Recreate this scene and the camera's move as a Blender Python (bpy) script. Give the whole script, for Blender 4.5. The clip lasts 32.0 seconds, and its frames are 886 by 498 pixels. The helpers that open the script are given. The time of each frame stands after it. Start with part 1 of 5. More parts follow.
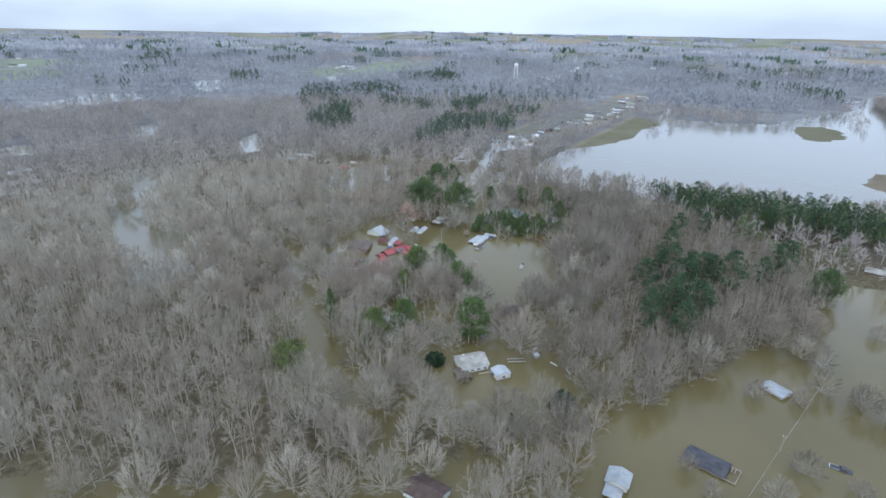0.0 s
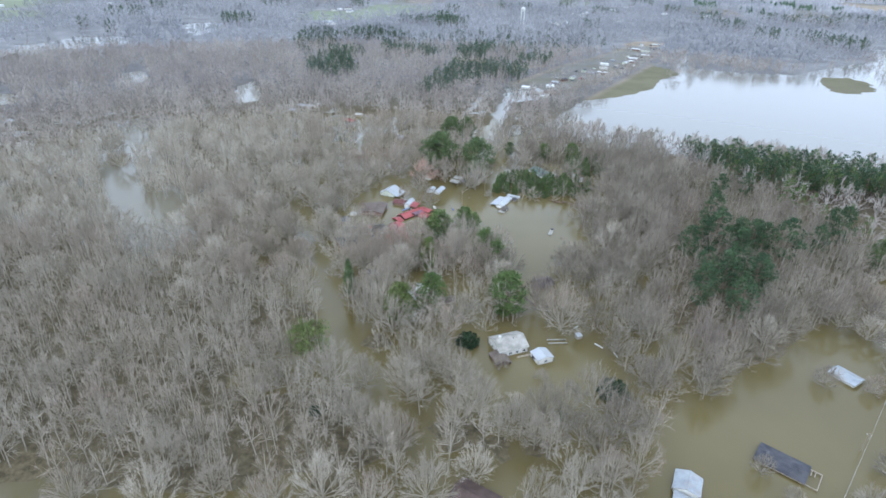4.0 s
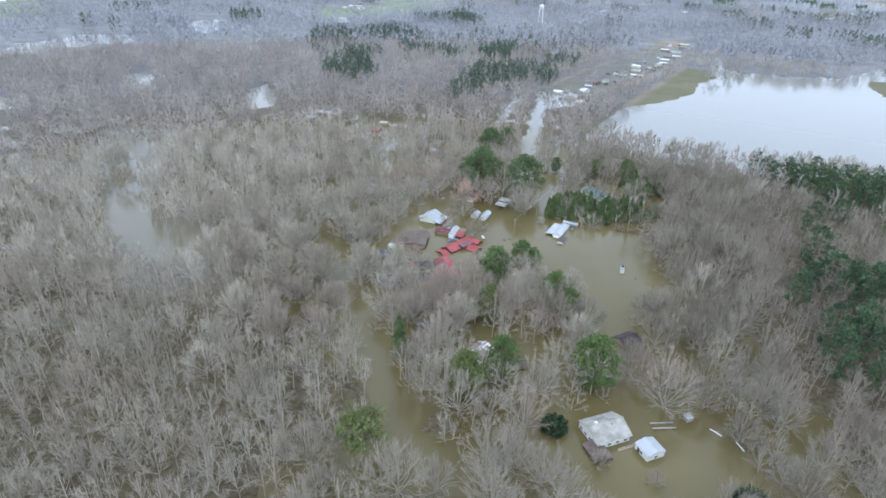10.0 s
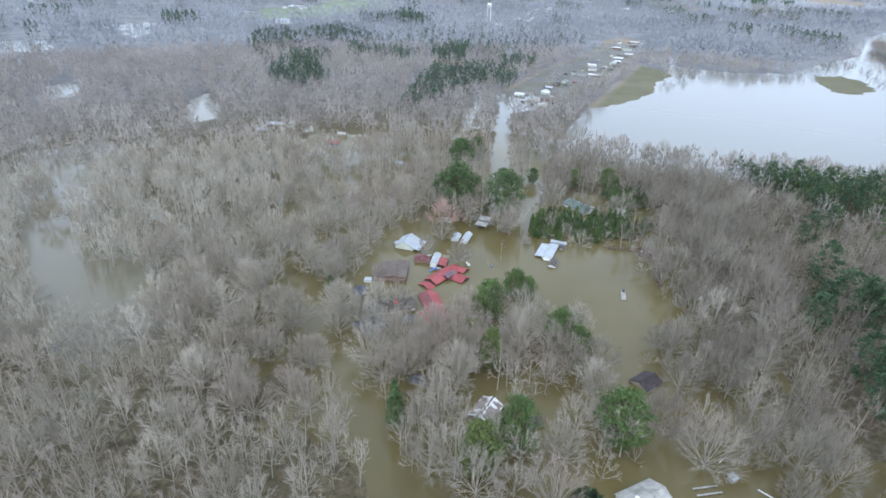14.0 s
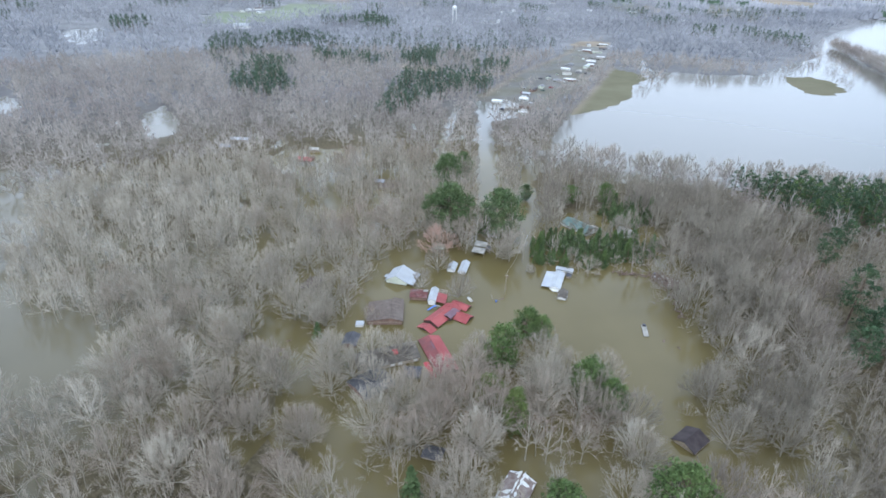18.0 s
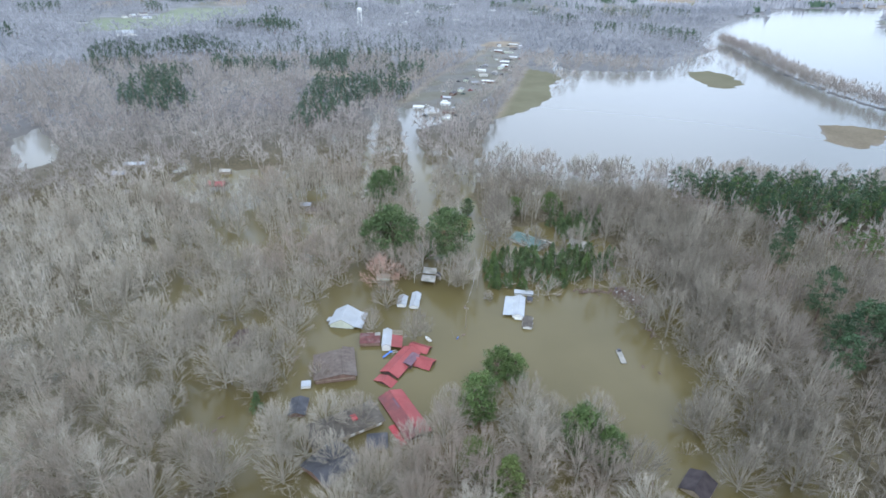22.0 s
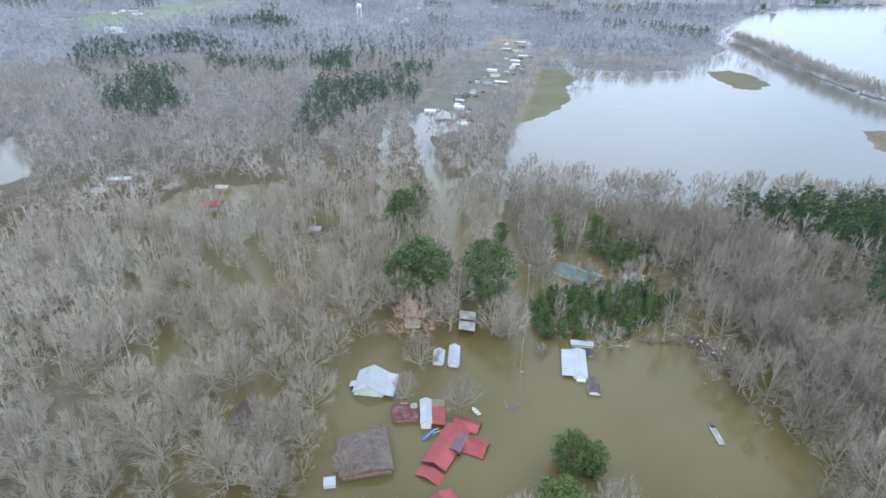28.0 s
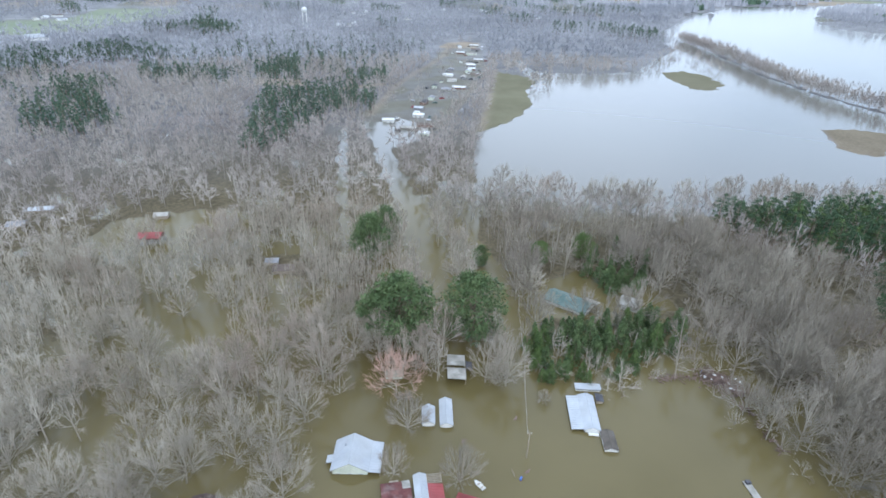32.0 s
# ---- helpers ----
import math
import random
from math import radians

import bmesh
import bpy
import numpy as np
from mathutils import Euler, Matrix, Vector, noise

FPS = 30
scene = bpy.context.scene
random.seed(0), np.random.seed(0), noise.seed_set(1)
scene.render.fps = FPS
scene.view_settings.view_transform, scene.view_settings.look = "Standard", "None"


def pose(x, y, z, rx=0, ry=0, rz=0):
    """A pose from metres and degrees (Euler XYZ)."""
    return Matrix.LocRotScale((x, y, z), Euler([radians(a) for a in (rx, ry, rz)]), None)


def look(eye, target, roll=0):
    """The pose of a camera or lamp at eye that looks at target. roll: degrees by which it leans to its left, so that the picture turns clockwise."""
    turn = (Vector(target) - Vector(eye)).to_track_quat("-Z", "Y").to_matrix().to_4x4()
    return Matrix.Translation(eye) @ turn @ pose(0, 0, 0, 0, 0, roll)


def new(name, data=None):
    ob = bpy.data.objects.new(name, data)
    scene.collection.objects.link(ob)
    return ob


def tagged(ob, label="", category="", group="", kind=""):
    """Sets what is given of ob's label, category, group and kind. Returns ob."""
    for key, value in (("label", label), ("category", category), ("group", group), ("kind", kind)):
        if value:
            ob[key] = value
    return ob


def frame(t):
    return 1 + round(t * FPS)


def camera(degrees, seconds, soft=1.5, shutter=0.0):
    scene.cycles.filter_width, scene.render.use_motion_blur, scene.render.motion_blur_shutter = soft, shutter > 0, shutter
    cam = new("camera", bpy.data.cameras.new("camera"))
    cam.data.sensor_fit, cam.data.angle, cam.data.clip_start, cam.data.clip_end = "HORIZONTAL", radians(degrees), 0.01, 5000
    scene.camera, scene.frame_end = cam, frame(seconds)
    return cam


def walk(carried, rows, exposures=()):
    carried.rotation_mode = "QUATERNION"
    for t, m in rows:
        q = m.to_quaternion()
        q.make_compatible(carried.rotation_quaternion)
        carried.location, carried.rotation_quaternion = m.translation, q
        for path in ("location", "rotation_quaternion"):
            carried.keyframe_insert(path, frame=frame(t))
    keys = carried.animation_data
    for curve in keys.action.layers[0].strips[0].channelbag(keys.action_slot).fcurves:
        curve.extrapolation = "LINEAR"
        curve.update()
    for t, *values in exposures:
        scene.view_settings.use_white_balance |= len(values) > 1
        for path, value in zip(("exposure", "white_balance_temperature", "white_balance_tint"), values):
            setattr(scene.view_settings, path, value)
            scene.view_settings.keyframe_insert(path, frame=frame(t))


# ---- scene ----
EXPOSURES = [(0, -0.67, 5640, 8), (2, -0.63, 5640, 8), (3.5, -0.3, 5680, 8), (32, -0.29, 5690, 8)]
cam = camera(77.1, 32.0, soft=1.6)
# seconds, x, y, z, then the three turns
PATH = [
    (0, -0.02, 0.14, 112.08, 67.54, -1.00, 0.01),
    (0.5, -1.41, 2.72, 111.51, 67.44, -1.05, -0.14),
    (1, -2.85, 5.36, 110.99, 67.44, -1.10, -0.24),
    (1.5, -4.34, 8.07, 110.52, 67.38, -1.15, -0.28),
    (2, -5.87, 10.84, 110.09, 66.96, -1.20, -0.30),
    (2.5, -7.44, 13.67, 109.71, 64.86, -1.25, -0.33),
    (3, -9.03, 16.56, 109.36, 62.78, -1.30, -0.37),
    (3.5, -10.65, 19.50, 109.06, 62.52, -1.35, -0.34),
    (5.5, -17.29, 31.71, 108.12, 62.47, -1.55, -0.20),
    (6, -18.96, 34.86, 107.95, 62.47, -1.60, -0.17),
    (6.5, -20.64, 38.04, 107.81, 62.43, -1.60, -0.12),
    (7, -22.30, 41.25, 107.68, 62.38, -1.59, -0.08),
    (7.5, -23.96, 44.49, 107.56, 62.33, -1.59, -0.04),
    (8, -25.61, 47.75, 107.46, 62.28, -1.58, 0.01),
    (8.5, -27.24, 51.04, 107.38, 62.23, -1.58, 0.04),
    (9, -28.84, 54.34, 107.30, 62.18, -1.57, 0.09),
    (9.5, -30.43, 57.66, 107.23, 62.18, -1.56, 0.13),
    (10, -31.99, 61.00, 107.17, 62.17, -1.55, 0.17),
    (10.5, -33.52, 64.35, 107.11, 62.16, -1.55, 0.26),
    (11, -35.02, 67.71, 107.06, 62.15, -1.54, 0.37),
    (11.5, -36.49, 71.08, 107.01, 62.14, -1.53, 0.41),
    (12, -37.92, 74.45, 106.96, 62.13, -1.52, 0.40),
    (12.5, -39.31, 77.83, 106.91, 62.12, -1.51, -0.59),
    (13, -40.66, 81.21, 106.86, 62.11, -1.51, -3.45),
    (13.5, -41.97, 84.59, 106.80, 62.14, -1.50, -4.57),
    (14, -43.23, 87.98, 106.74, 62.16, -1.50, -5.53),
    (14.5, -44.45, 91.36, 106.68, 62.18, -1.49, -6.32),
    (16.5, -48.84, 104.85, 106.35, 62.28, -1.47, -7.08),
    (17, -49.81, 108.20, 106.25, 62.30, -1.47, -7.87),
    (17.5, -50.72, 111.55, 106.13, 62.37, -1.48, -8.62),
    (18, -51.59, 114.89, 106.01, 62.43, -1.48, -9.49),
    (18.5, -52.40, 118.22, 105.88, 62.50, -1.49, -10.83),
    (19, -53.15, 121.54, 105.73, 62.57, -1.50, -12.55),
    (19.5, -53.86, 124.85, 105.58, 62.60, -1.48, -14.95),
    (20, -54.51, 128.14, 105.41, 62.63, -1.46, -16.42),
    (20.5, -55.10, 131.43, 105.24, 62.67, -1.44, -17.57),
    (21, -55.64, 134.70, 105.05, 62.70, -1.43, -18.39),
    (21.5, -56.13, 137.97, 104.85, 62.73, -1.41, -18.79),
    (22, -56.57, 141.22, 104.64, 62.77, -1.39, -19.03),
    (22.5, -56.96, 144.46, 104.42, 62.80, -1.37, -19.26),
    (23, -57.30, 147.68, 104.19, 62.83, -1.35, -19.45),
    (23.5, -57.58, 150.90, 103.96, 62.80, -1.39, -19.55),
    (24, -57.82, 154.11, 103.71, 62.76, -1.43, -19.59),
    (24.5, -58.02, 157.30, 103.45, 62.73, -1.47, -19.64),
    (25, -58.16, 160.48, 103.19, 62.69, -1.51, -19.63),
    (25.5, -58.27, 163.66, 102.92, 62.65, -1.51, -19.57),
    (27.5, -58.30, 176.28, 101.80, 62.51, -1.50, -19.60),
    (28, -58.22, 179.43, 101.51, 62.47, -1.49, -19.54),
    (28.5, -58.12, 182.57, 101.22, 62.50, -1.47, -19.51),
    (29, -57.98, 185.70, 100.93, 62.54, -1.44, -19.43),
    (29.5, -57.82, 188.84, 100.65, 62.57, -1.41, -20.82),
    (30, -57.65, 191.97, 100.37, 62.60, -1.39, -22.72),
    (30.5, -57.45, 195.11, 100.10, 62.67, -1.41, -23.41),
    (31, -57.24, 198.25, 99.83, 62.74, -1.44, -24.01),
    (31.5, -57.02, 201.40, 99.57, 62.81, -1.47, -24.49),
    (32, -56.79, 204.56, 99.33, 62.88, -1.50, -24.82),
]
walk(cam, [(t, pose(*p)) for t, *p in PATH], EXPOSURES)

# ---- sky and sun: bright overcast, thin cloud ----
world = bpy.data.worlds.new("sky")
scene.world = world
world.use_nodes = True
wn, wl = world.node_tree.nodes, world.node_tree.links
wn.clear()
w_out = wn.new("ShaderNodeOutputWorld")
w_bg = wn.new("ShaderNodeBackground")
w_sky = wn.new("ShaderNodeTexSky")
w_sky.sky_type = "NISHITA"
w_sky.sun_disc = False
w_sky.sun_elevation, w_sky.sun_rotation = radians(42), radians(200)
w_sky.air_density, w_sky.dust_density, w_sky.ozone_density = 1.0, 2.0, 1.0
w_co = wn.new("ShaderNodeTexCoord")
w_map = wn.new("ShaderNodeMapping")
w_map.inputs["Scale"].default_value = (1.0, 1.0, 3.2)
w_noise = wn.new("ShaderNodeTexNoise")
w_noise.inputs["Scale"].default_value, w_noise.inputs["Detail"].default_value = 1.6, 6.0
w_ramp = wn.new("ShaderNodeValToRGB")
w_ramp.color_ramp.elements[0].position, w_ramp.color_ramp.elements[1].position = 0.28, 0.62
w_ramp.color_ramp.elements[0].color, w_ramp.color_ramp.elements[1].color = (0.5, 0.5, 0.5, 1), (1, 1, 1, 1)
w_mix = wn.new("ShaderNodeMix")
w_mix.data_type = "RGBA"
w_mix.inputs["B"].default_value = (8.8, 9.6, 10.9, 1)
w_bg.inputs["Strength"].default_value = 0.1
wl.new(w_co.outputs["Generated"], w_map.inputs["Vector"])
wl.new(w_map.outputs["Vector"], w_noise.inputs["Vector"])
wl.new(w_noise.outputs["Fac"], w_ramp.inputs["Fac"])
wl.new(w_ramp.outputs["Color"], w_mix.inputs["Factor"])
wl.new(w_sky.outputs["Color"], w_mix.inputs["A"])
# an overcast vault: more than twice as bright overhead as at the horizon
w_sep = wn.new("ShaderNodeSeparateXYZ")
w_up = wn.new("ShaderNodeMath")
w_up.operation, w_up.use_clamp = "MULTIPLY", True
w_up.inputs[1].default_value = 3.8
w_lift = wn.new("ShaderNodeMath")
w_lift.operation = "MULTIPLY_ADD"
w_lift.inputs[1].default_value, w_lift.inputs[2].default_value = 0.090, 0.174
wl.new(w_co.outputs["Generated"], w_sep.inputs["Vector"])
wl.new(w_sep.outputs["Z"], w_up.inputs[0])
wl.new(w_up.outputs["Value"], w_lift.inputs[0])
wl.new(w_lift.outputs["Value"], w_bg.inputs["Strength"])
wl.new(w_mix.outputs["Result"], w_bg.inputs["Color"])
wl.new(w_bg.outputs["Background"], w_out.inputs["Surface"])
sun = new("sun", bpy.data.lights.new("sun", "SUN"))
sun.data.energy, sun.data.angle, sun.data.color = 1.2, radians(14), (1.0, 0.95, 0.88)
sun.matrix_world = look((0, 0, 400), (0 + 0.34 * 300, 0.94 * 300, 400 - 0.9 * 300))


# ---- materials ----
def material(name, dark, light, scale=0.4, rough=0.85, metal=0.0, fine=6.0, bump=0.3, stain=None, stain_scale=0.05, stain_amount=0.5, spec=0.3):
    """A surface that wanders between two colours at one scale, with finer grain, relief and an optional stain colour."""
    m = bpy.data.materials.new(name)
    m.use_nodes = True
    n, l = m.node_tree.nodes, m.node_tree.links
    p = n["Principled BSDF"]
    p.inputs["Metallic"].default_value = metal
    p.inputs["Specular IOR Level"].default_value = spec
    geo = n.new("ShaderNodeNewGeometry")
    a = n.new("ShaderNodeTexNoise")
    a.inputs["Scale"].default_value, a.inputs["Detail"].default_value = scale, 5
    b = n.new("ShaderNodeTexNoise")
    b.inputs["Scale"].default_value, b.inputs["Detail"].default_value = fine, 4
    add = n.new("ShaderNodeMath")
    add.operation = "MULTIPLY_ADD"
    add.inputs[1].default_value = 0.45
    ramp = n.new("ShaderNodeValToRGB")
    ramp.color_ramp.elements[0].position, ramp.color_ramp.elements[1].position = 0.5, 0.92
    ramp.color_ramp.elements[0].color, ramp.color_ramp.elements[1].color = (*dark, 1), (*light, 1)
    for tex in (a, b):
        l.new(geo.outputs["Position"], tex.inputs["Vector"])
    l.new(b.outputs["Fac"], add.inputs[0])
    l.new(a.outputs["Fac"], add.inputs[2])
    l.new(add.outputs["Value"], ramp.inputs["Fac"])
    colour = ramp.outputs["Color"]
    if stain:
        c = n.new("ShaderNodeTexNoise")
        c.inputs["Scale"].default_value, c.inputs["Detail"].default_value = stain_scale, 6
        r2 = n.new("ShaderNodeValToRGB")
        r2.color_ramp.elements[0].position, r2.color_ramp.elements[1].position = 0.48, 0.68
        r2.color_ramp.elements[1].color = (stain_amount, stain_amount, stain_amount, 1)
        mix = n.new("ShaderNodeMix")
        mix.data_type = "RGBA"
        mix.inputs["B"].default_value = (*stain, 1)
        l.new(geo.outputs["Position"], c.inputs["Vector"])
        l.new(c.outputs["Fac"], r2.inputs["Fac"])
        l.new(r2.outputs["Color"], mix.inputs["Factor"])
        l.new(colour, mix.inputs["A"])
        colour = mix.outputs["Result"]
    l.new(colour, p.inputs["Base Color"])
    mr = n.new("ShaderNodeMapRange")
    mr.inputs["To Min"].default_value, mr.inputs["To Max"].default_value = max(0.05, rough - 0.12), min(1, rough + 0.12)
    l.new(b.outputs["Fac"], mr.inputs["Value"])
    l.new(mr.outputs["Result"], p.inputs["Roughness"])
    if bump:
        bp = n.new("ShaderNodeBump")
        bp.inputs["Strength"].default_value, bp.inputs["Distance"].default_value = bump, 0.05
        l.new(b.outputs["Fac"], bp.inputs["Height"])
        l.new(bp.outputs["Normal"], p.inputs["Normal"])
    return m


M_BARK = material("bark", (0.27, 0.238, 0.184), (0.49, 0.441, 0.358), scale=0.12, fine=3)
M_TWIG = material("twigs", (0.228, 0.200, 0.154), (0.42, 0.377, 0.304), scale=0.09, fine=0.6, bump=0, stain=(0.34, 0.26, 0.21), stain_scale=0.03, stain_amount=0.6)
M_PALE = material("pale_twigs", (0.305, 0.272, 0.216), (0.51, 0.462, 0.378), scale=0.09, fine=0.6, bump=0)
M_BUD = material("red_buds", (0.40, 0.25, 0.195), (0.54, 0.38, 0.30), scale=0.2, fine=1, bump=0)
M_PINEBARK = material("pine_bark", (0.10, 0.07, 0.05), (0.22, 0.16, 0.12), scale=0.5, fine=4)
M_PINE = material("pine_needles", (0.048, 0.080, 0.024), (0.13, 0.182, 0.058), scale=0.25, fine=1.2, bump=0, stain=(0.075, 0.13, 0.035), stain_scale=0.06)
M_CEDAR = material("cedar_leaves", (0.045, 0.075, 0.028), (0.12, 0.165, 0.065), scale=0.3, fine=1.2, bump=0)
M_YPINE = material("yellow_green_needles", (0.070, 0.096, 0.026), (0.150, 0.186, 0.058), scale=0.3, fine=1.2, bump=0)
M_BUSH = material("holly_leaves", (0.012, 0.026, 0.012), (0.035, 0.06, 0.025), scale=0.4, fine=2, bump=0)
# bluish grey: distance haze mixed into the twig colour
M_FAR = material("hazy_far_twigs", (0.24, 0.241, 0.250), (0.45, 0.451, 0.468), scale=0.008, fine=0.05, bump=0, stain=(0.15, 0.162, 0.185), stain_scale=0.004, stain_amount=0.75)
# lighter and less yellow than near twigs: some distance haze painted in
M_MIDTWIG = material("hazy_mid_twigs", (0.256, 0.226, 0.196), (0.455, 0.412, 0.362), scale=0.03, fine=0.3, bump=0, stain=(0.31, 0.265, 0.25), stain_scale=0.012, stain_amount=0.6)
M_BROWNTWIG = material("brown_twigs", (0.155, 0.135, 0.105), (0.328, 0.292, 0.232), scale=0.09, fine=0.6, bump=0, stain=(0.23, 0.19, 0.165), stain_scale=0.03, stain_amount=0.6)
M_DARKPINE = material("dark_pine_needles", (0.026, 0.054, 0.028), (0.075, 0.118, 0.052), scale=0.2, fine=1.2, bump=0)
# bluer than the near needles, with distance haze in the colour
M_FARPINE = material("hazy_far_needles", (0.042, 0.078, 0.052), (0.098, 0.145, 0.088), scale=0.05, fine=0.3, bump=0)

M_WHITE = material("white_metal_roof", (0.34, 0.355, 0.375), (0.43, 0.45, 0.465), scale=0.3, fine=2, rough=0.5, bump=0.05, stain=(0.33, 0.33, 0.32), stain_scale=0.25, stain_amount=0.5)
M_BLEACHED = material("bleached_white_roof", (0.52, 0.53, 0.53), (0.68, 0.69, 0.68), scale=0.3, fine=2, rough=0.55, bump=0.05, stain=(0.40, 0.39, 0.36), stain_scale=0.2, stain_amount=0.5)
M_STAINED = material("lichened_white_roof", (0.265, 0.247, 0.215), (0.40, 0.378, 0.335), scale=0.5, fine=2.5, rough=0.8, stain=(0.17, 0.17, 0.14), stain_scale=0.35, stain_amount=0.8)
M_WALL = material("white_siding", (0.60, 0.60, 0.57), (0.74, 0.74, 0.71), scale=0.6, fine=3, rough=0.6, bump=0.1, stain=(0.42, 0.38, 0.28), stain_scale=0.6, stain_amount=0.4)
M_CREAM = material("pale_green_siding", (0.50, 0.54, 0.44), (0.66, 0.69, 0.58), scale=0.6, fine=3, rough=0.7)
M_RED = material("red_metal_roof", (0.245, 0.05, 0.05), (0.34, 0.085, 0.082), scale=0.25, fine=1.5, rough=0.5, bump=0.05, stain=(0.21, 0.058, 0.056), stain_scale=0.2, stain_amount=0.8)
M_DULLRED = material("sooty_red_roof", (0.13, 0.04, 0.04), (0.24, 0.075, 0.07), scale=0.4, fine=2, rough=0.6, bump=0.05, stain=(0.12, 0.05, 0.05), stain_scale=0.3, stain_amount=0.8)
M_BRIGHTRED = material("bright_red_roof", (0.33, 0.042, 0.05), (0.42, 0.07, 0.075), scale=0.3, fine=2, rough=0.5, bump=0.05)
M_OXIDE = material("dark_oxide_roof", (0.062, 0.042, 0.035), (0.118, 0.083, 0.069), scale=0.5, fine=3, rough=0.85, stain=(0.07, 0.05, 0.045), stain_scale=0.4)
M_PURPLE = material("faded_maroon_roof", (0.10, 0.06, 0.075), (0.18, 0.11, 0.13), scale=0.4, fine=2, rough=0.7)
M_RUST = material("rusted_red_roof", (0.08, 0.028, 0.026), (0.15, 0.06, 0.054), scale=0.7, fine=3, rough=0.8, stain=(0.30, 0.25, 0.23), stain_scale=0.5, stain_amount=0.35)
M_BROWN = material("brown_shingles", (0.088, 0.067, 0.055), (0.155, 0.124, 0.102), scale=0.9, fine=4, rough=0.9, stain=(0.19, 0.165, 0.14), stain_scale=0.35, stain_amount=0.3)
M_WEATHERED = material("weathered_boards", (0.058, 0.049, 0.040), (0.118, 0.102, 0.084), scale=0.7, fine=4, rough=0.9, stain=(0.15, 0.135, 0.11), stain_scale=0.3, stain_amount=0.4)
M_UMBER = material("umber_shingles", (0.030, 0.024, 0.025), (0.066, 0.053, 0.053), scale=0.5, fine=4, rough=0.95, stain=(0.09, 0.075, 0.07), stain_scale=0.4, stain_amount=0.4)
M_DARK = material("dark_shingles", (0.035, 0.036, 0.042), (0.085, 0.085, 0.095), scale=0.5, fine=4, rough=0.9, stain=(0.12, 0.115, 0.11), stain_scale=0.3)
M_SLATE = material("blue_grey_shingles", (0.048, 0.047, 0.052), (0.096, 0.095, 0.102), scale=0.5, fine=4, rough=0.85)
M_GREY = material("grey_shingles", (0.17, 0.17, 0.175), (0.31, 0.31, 0.32), scale=0.5, fine=4, rough=0.85)
M_TEAL = material("teal_shingles", (0.085, 0.130, 0.115), (0.155, 0.200, 0.180), scale=0.4, fine=4, rough=0.85)
M_TIMBER = material("weathered_timber", (0.24, 0.20, 0.15), (0.42, 0.36, 0.28), scale=1.5, fine=8, rough=0.9)
M_BRICK = material("brown_brick_wall", (0.16, 0.10, 0.08), (0.27, 0.18, 0.14), scale=1.0, fine=8, rough=0.9)
M_GLASS = material("dark_glass", (0.03, 0.035, 0.04), (0.06, 0.065, 0.07), scale=0.5, rough=0.12, bump=0, spec=0.5)
M_STEEL = material("galvanised_steel", (0.24, 0.265, 0.285), (0.38, 0.40, 0.415), scale=0.6, fine=3, rough=0.5, metal=0.2, stain=(0.34, 0.30, 0.25), stain_scale=0.4)
M_BLUE = material("blue_plastic", (0.06, 0.13, 0.38), (0.10, 0.20, 0.50), scale=1, rough=0.4)
M_DEBRIS = material("drift_wood", (0.075, 0.048, 0.038), (0.25, 0.18, 0.145), scale=0.8, fine=4)
M_SODDEN = material("sodden_roof_boards", (0.15, 0.11, 0.095), (0.27, 0.215, 0.19), scale=0.9, fine=4, rough=0.9, stain=(0.36, 0.33, 0.30), stain_scale=0.8, stain_amount=0.5)
M_RUBBER = material("black_rubber", (0.02, 0.02, 0.02), (0.04, 0.04, 0.04), scale=2, rough=0.8)
M_WIRE = material("aluminium_wire", (0.45, 0.45, 0.44), (0.6, 0.6, 0.58), scale=2, rough=0.45, metal=0.3, bump=0)


def water_material():
    m = bpy.data.materials.new("muddy_flood_water")
    m.use_nodes = True
    n, l = m.node_tree.nodes, m.node_tree.links
    p = n["Principled BSDF"]
    p.inputs["Roughness"].default_value, p.inputs["IOR"].default_value = 0.12, 1.333
    geo = n.new("ShaderNodeNewGeometry")
    a = n.new("ShaderNodeTexNoise")
    a.inputs["Scale"].default_value, a.inputs["Detail"].default_value = 0.018, 5
    ramp = n.new("ShaderNodeValToRGB")
    ramp.color_ramp.elements[0].position, ramp.color_ramp.elements[1].position = 0.35, 0.66
    ramp.color_ramp.elements[0].color, ramp.color_ramp.elements[1].color = (0.102, 0.081, 0.031, 1), (0.132, 0.106, 0.045, 1)
    w = n.new("ShaderNodeTexNoise")
    w.inputs["Scale"].default_value, w.inputs["Detail"].default_value = 0.9, 4
    bp = n.new("ShaderNodeBump")
    bp.inputs["Strength"].default_value, bp.inputs["Distance"].default_value = 0.06, 0.05
    for tex in (a, w):
        l.new(geo.outputs["Position"], tex.inputs["Vector"])
    l.new(a.outputs["Fac"], ramp.inputs["Fac"])
    # away from the yards the base turns grey, haze painted into the water colour
    mud_vs_haze = n.new("ShaderNodeAttribute")
    mud_vs_haze.attribute_name = "mud_vs_haze"
    mix = n.new("ShaderNodeMix")
    mix.data_type = "RGBA"
    mix.inputs["A"].default_value = (0.135, 0.128, 0.105, 1)
    l.new(mud_vs_haze.outputs["Fac"], mix.inputs["Factor"])
    l.new(ramp.outputs["Color"], mix.inputs["B"])
    l.new(mix.outputs["Result"], p.inputs["Base Color"])
    l.new(w.outputs["Fac"], bp.inputs["Height"])
    l.new(bp.outputs["Normal"], p.inputs["Normal"])
    return m


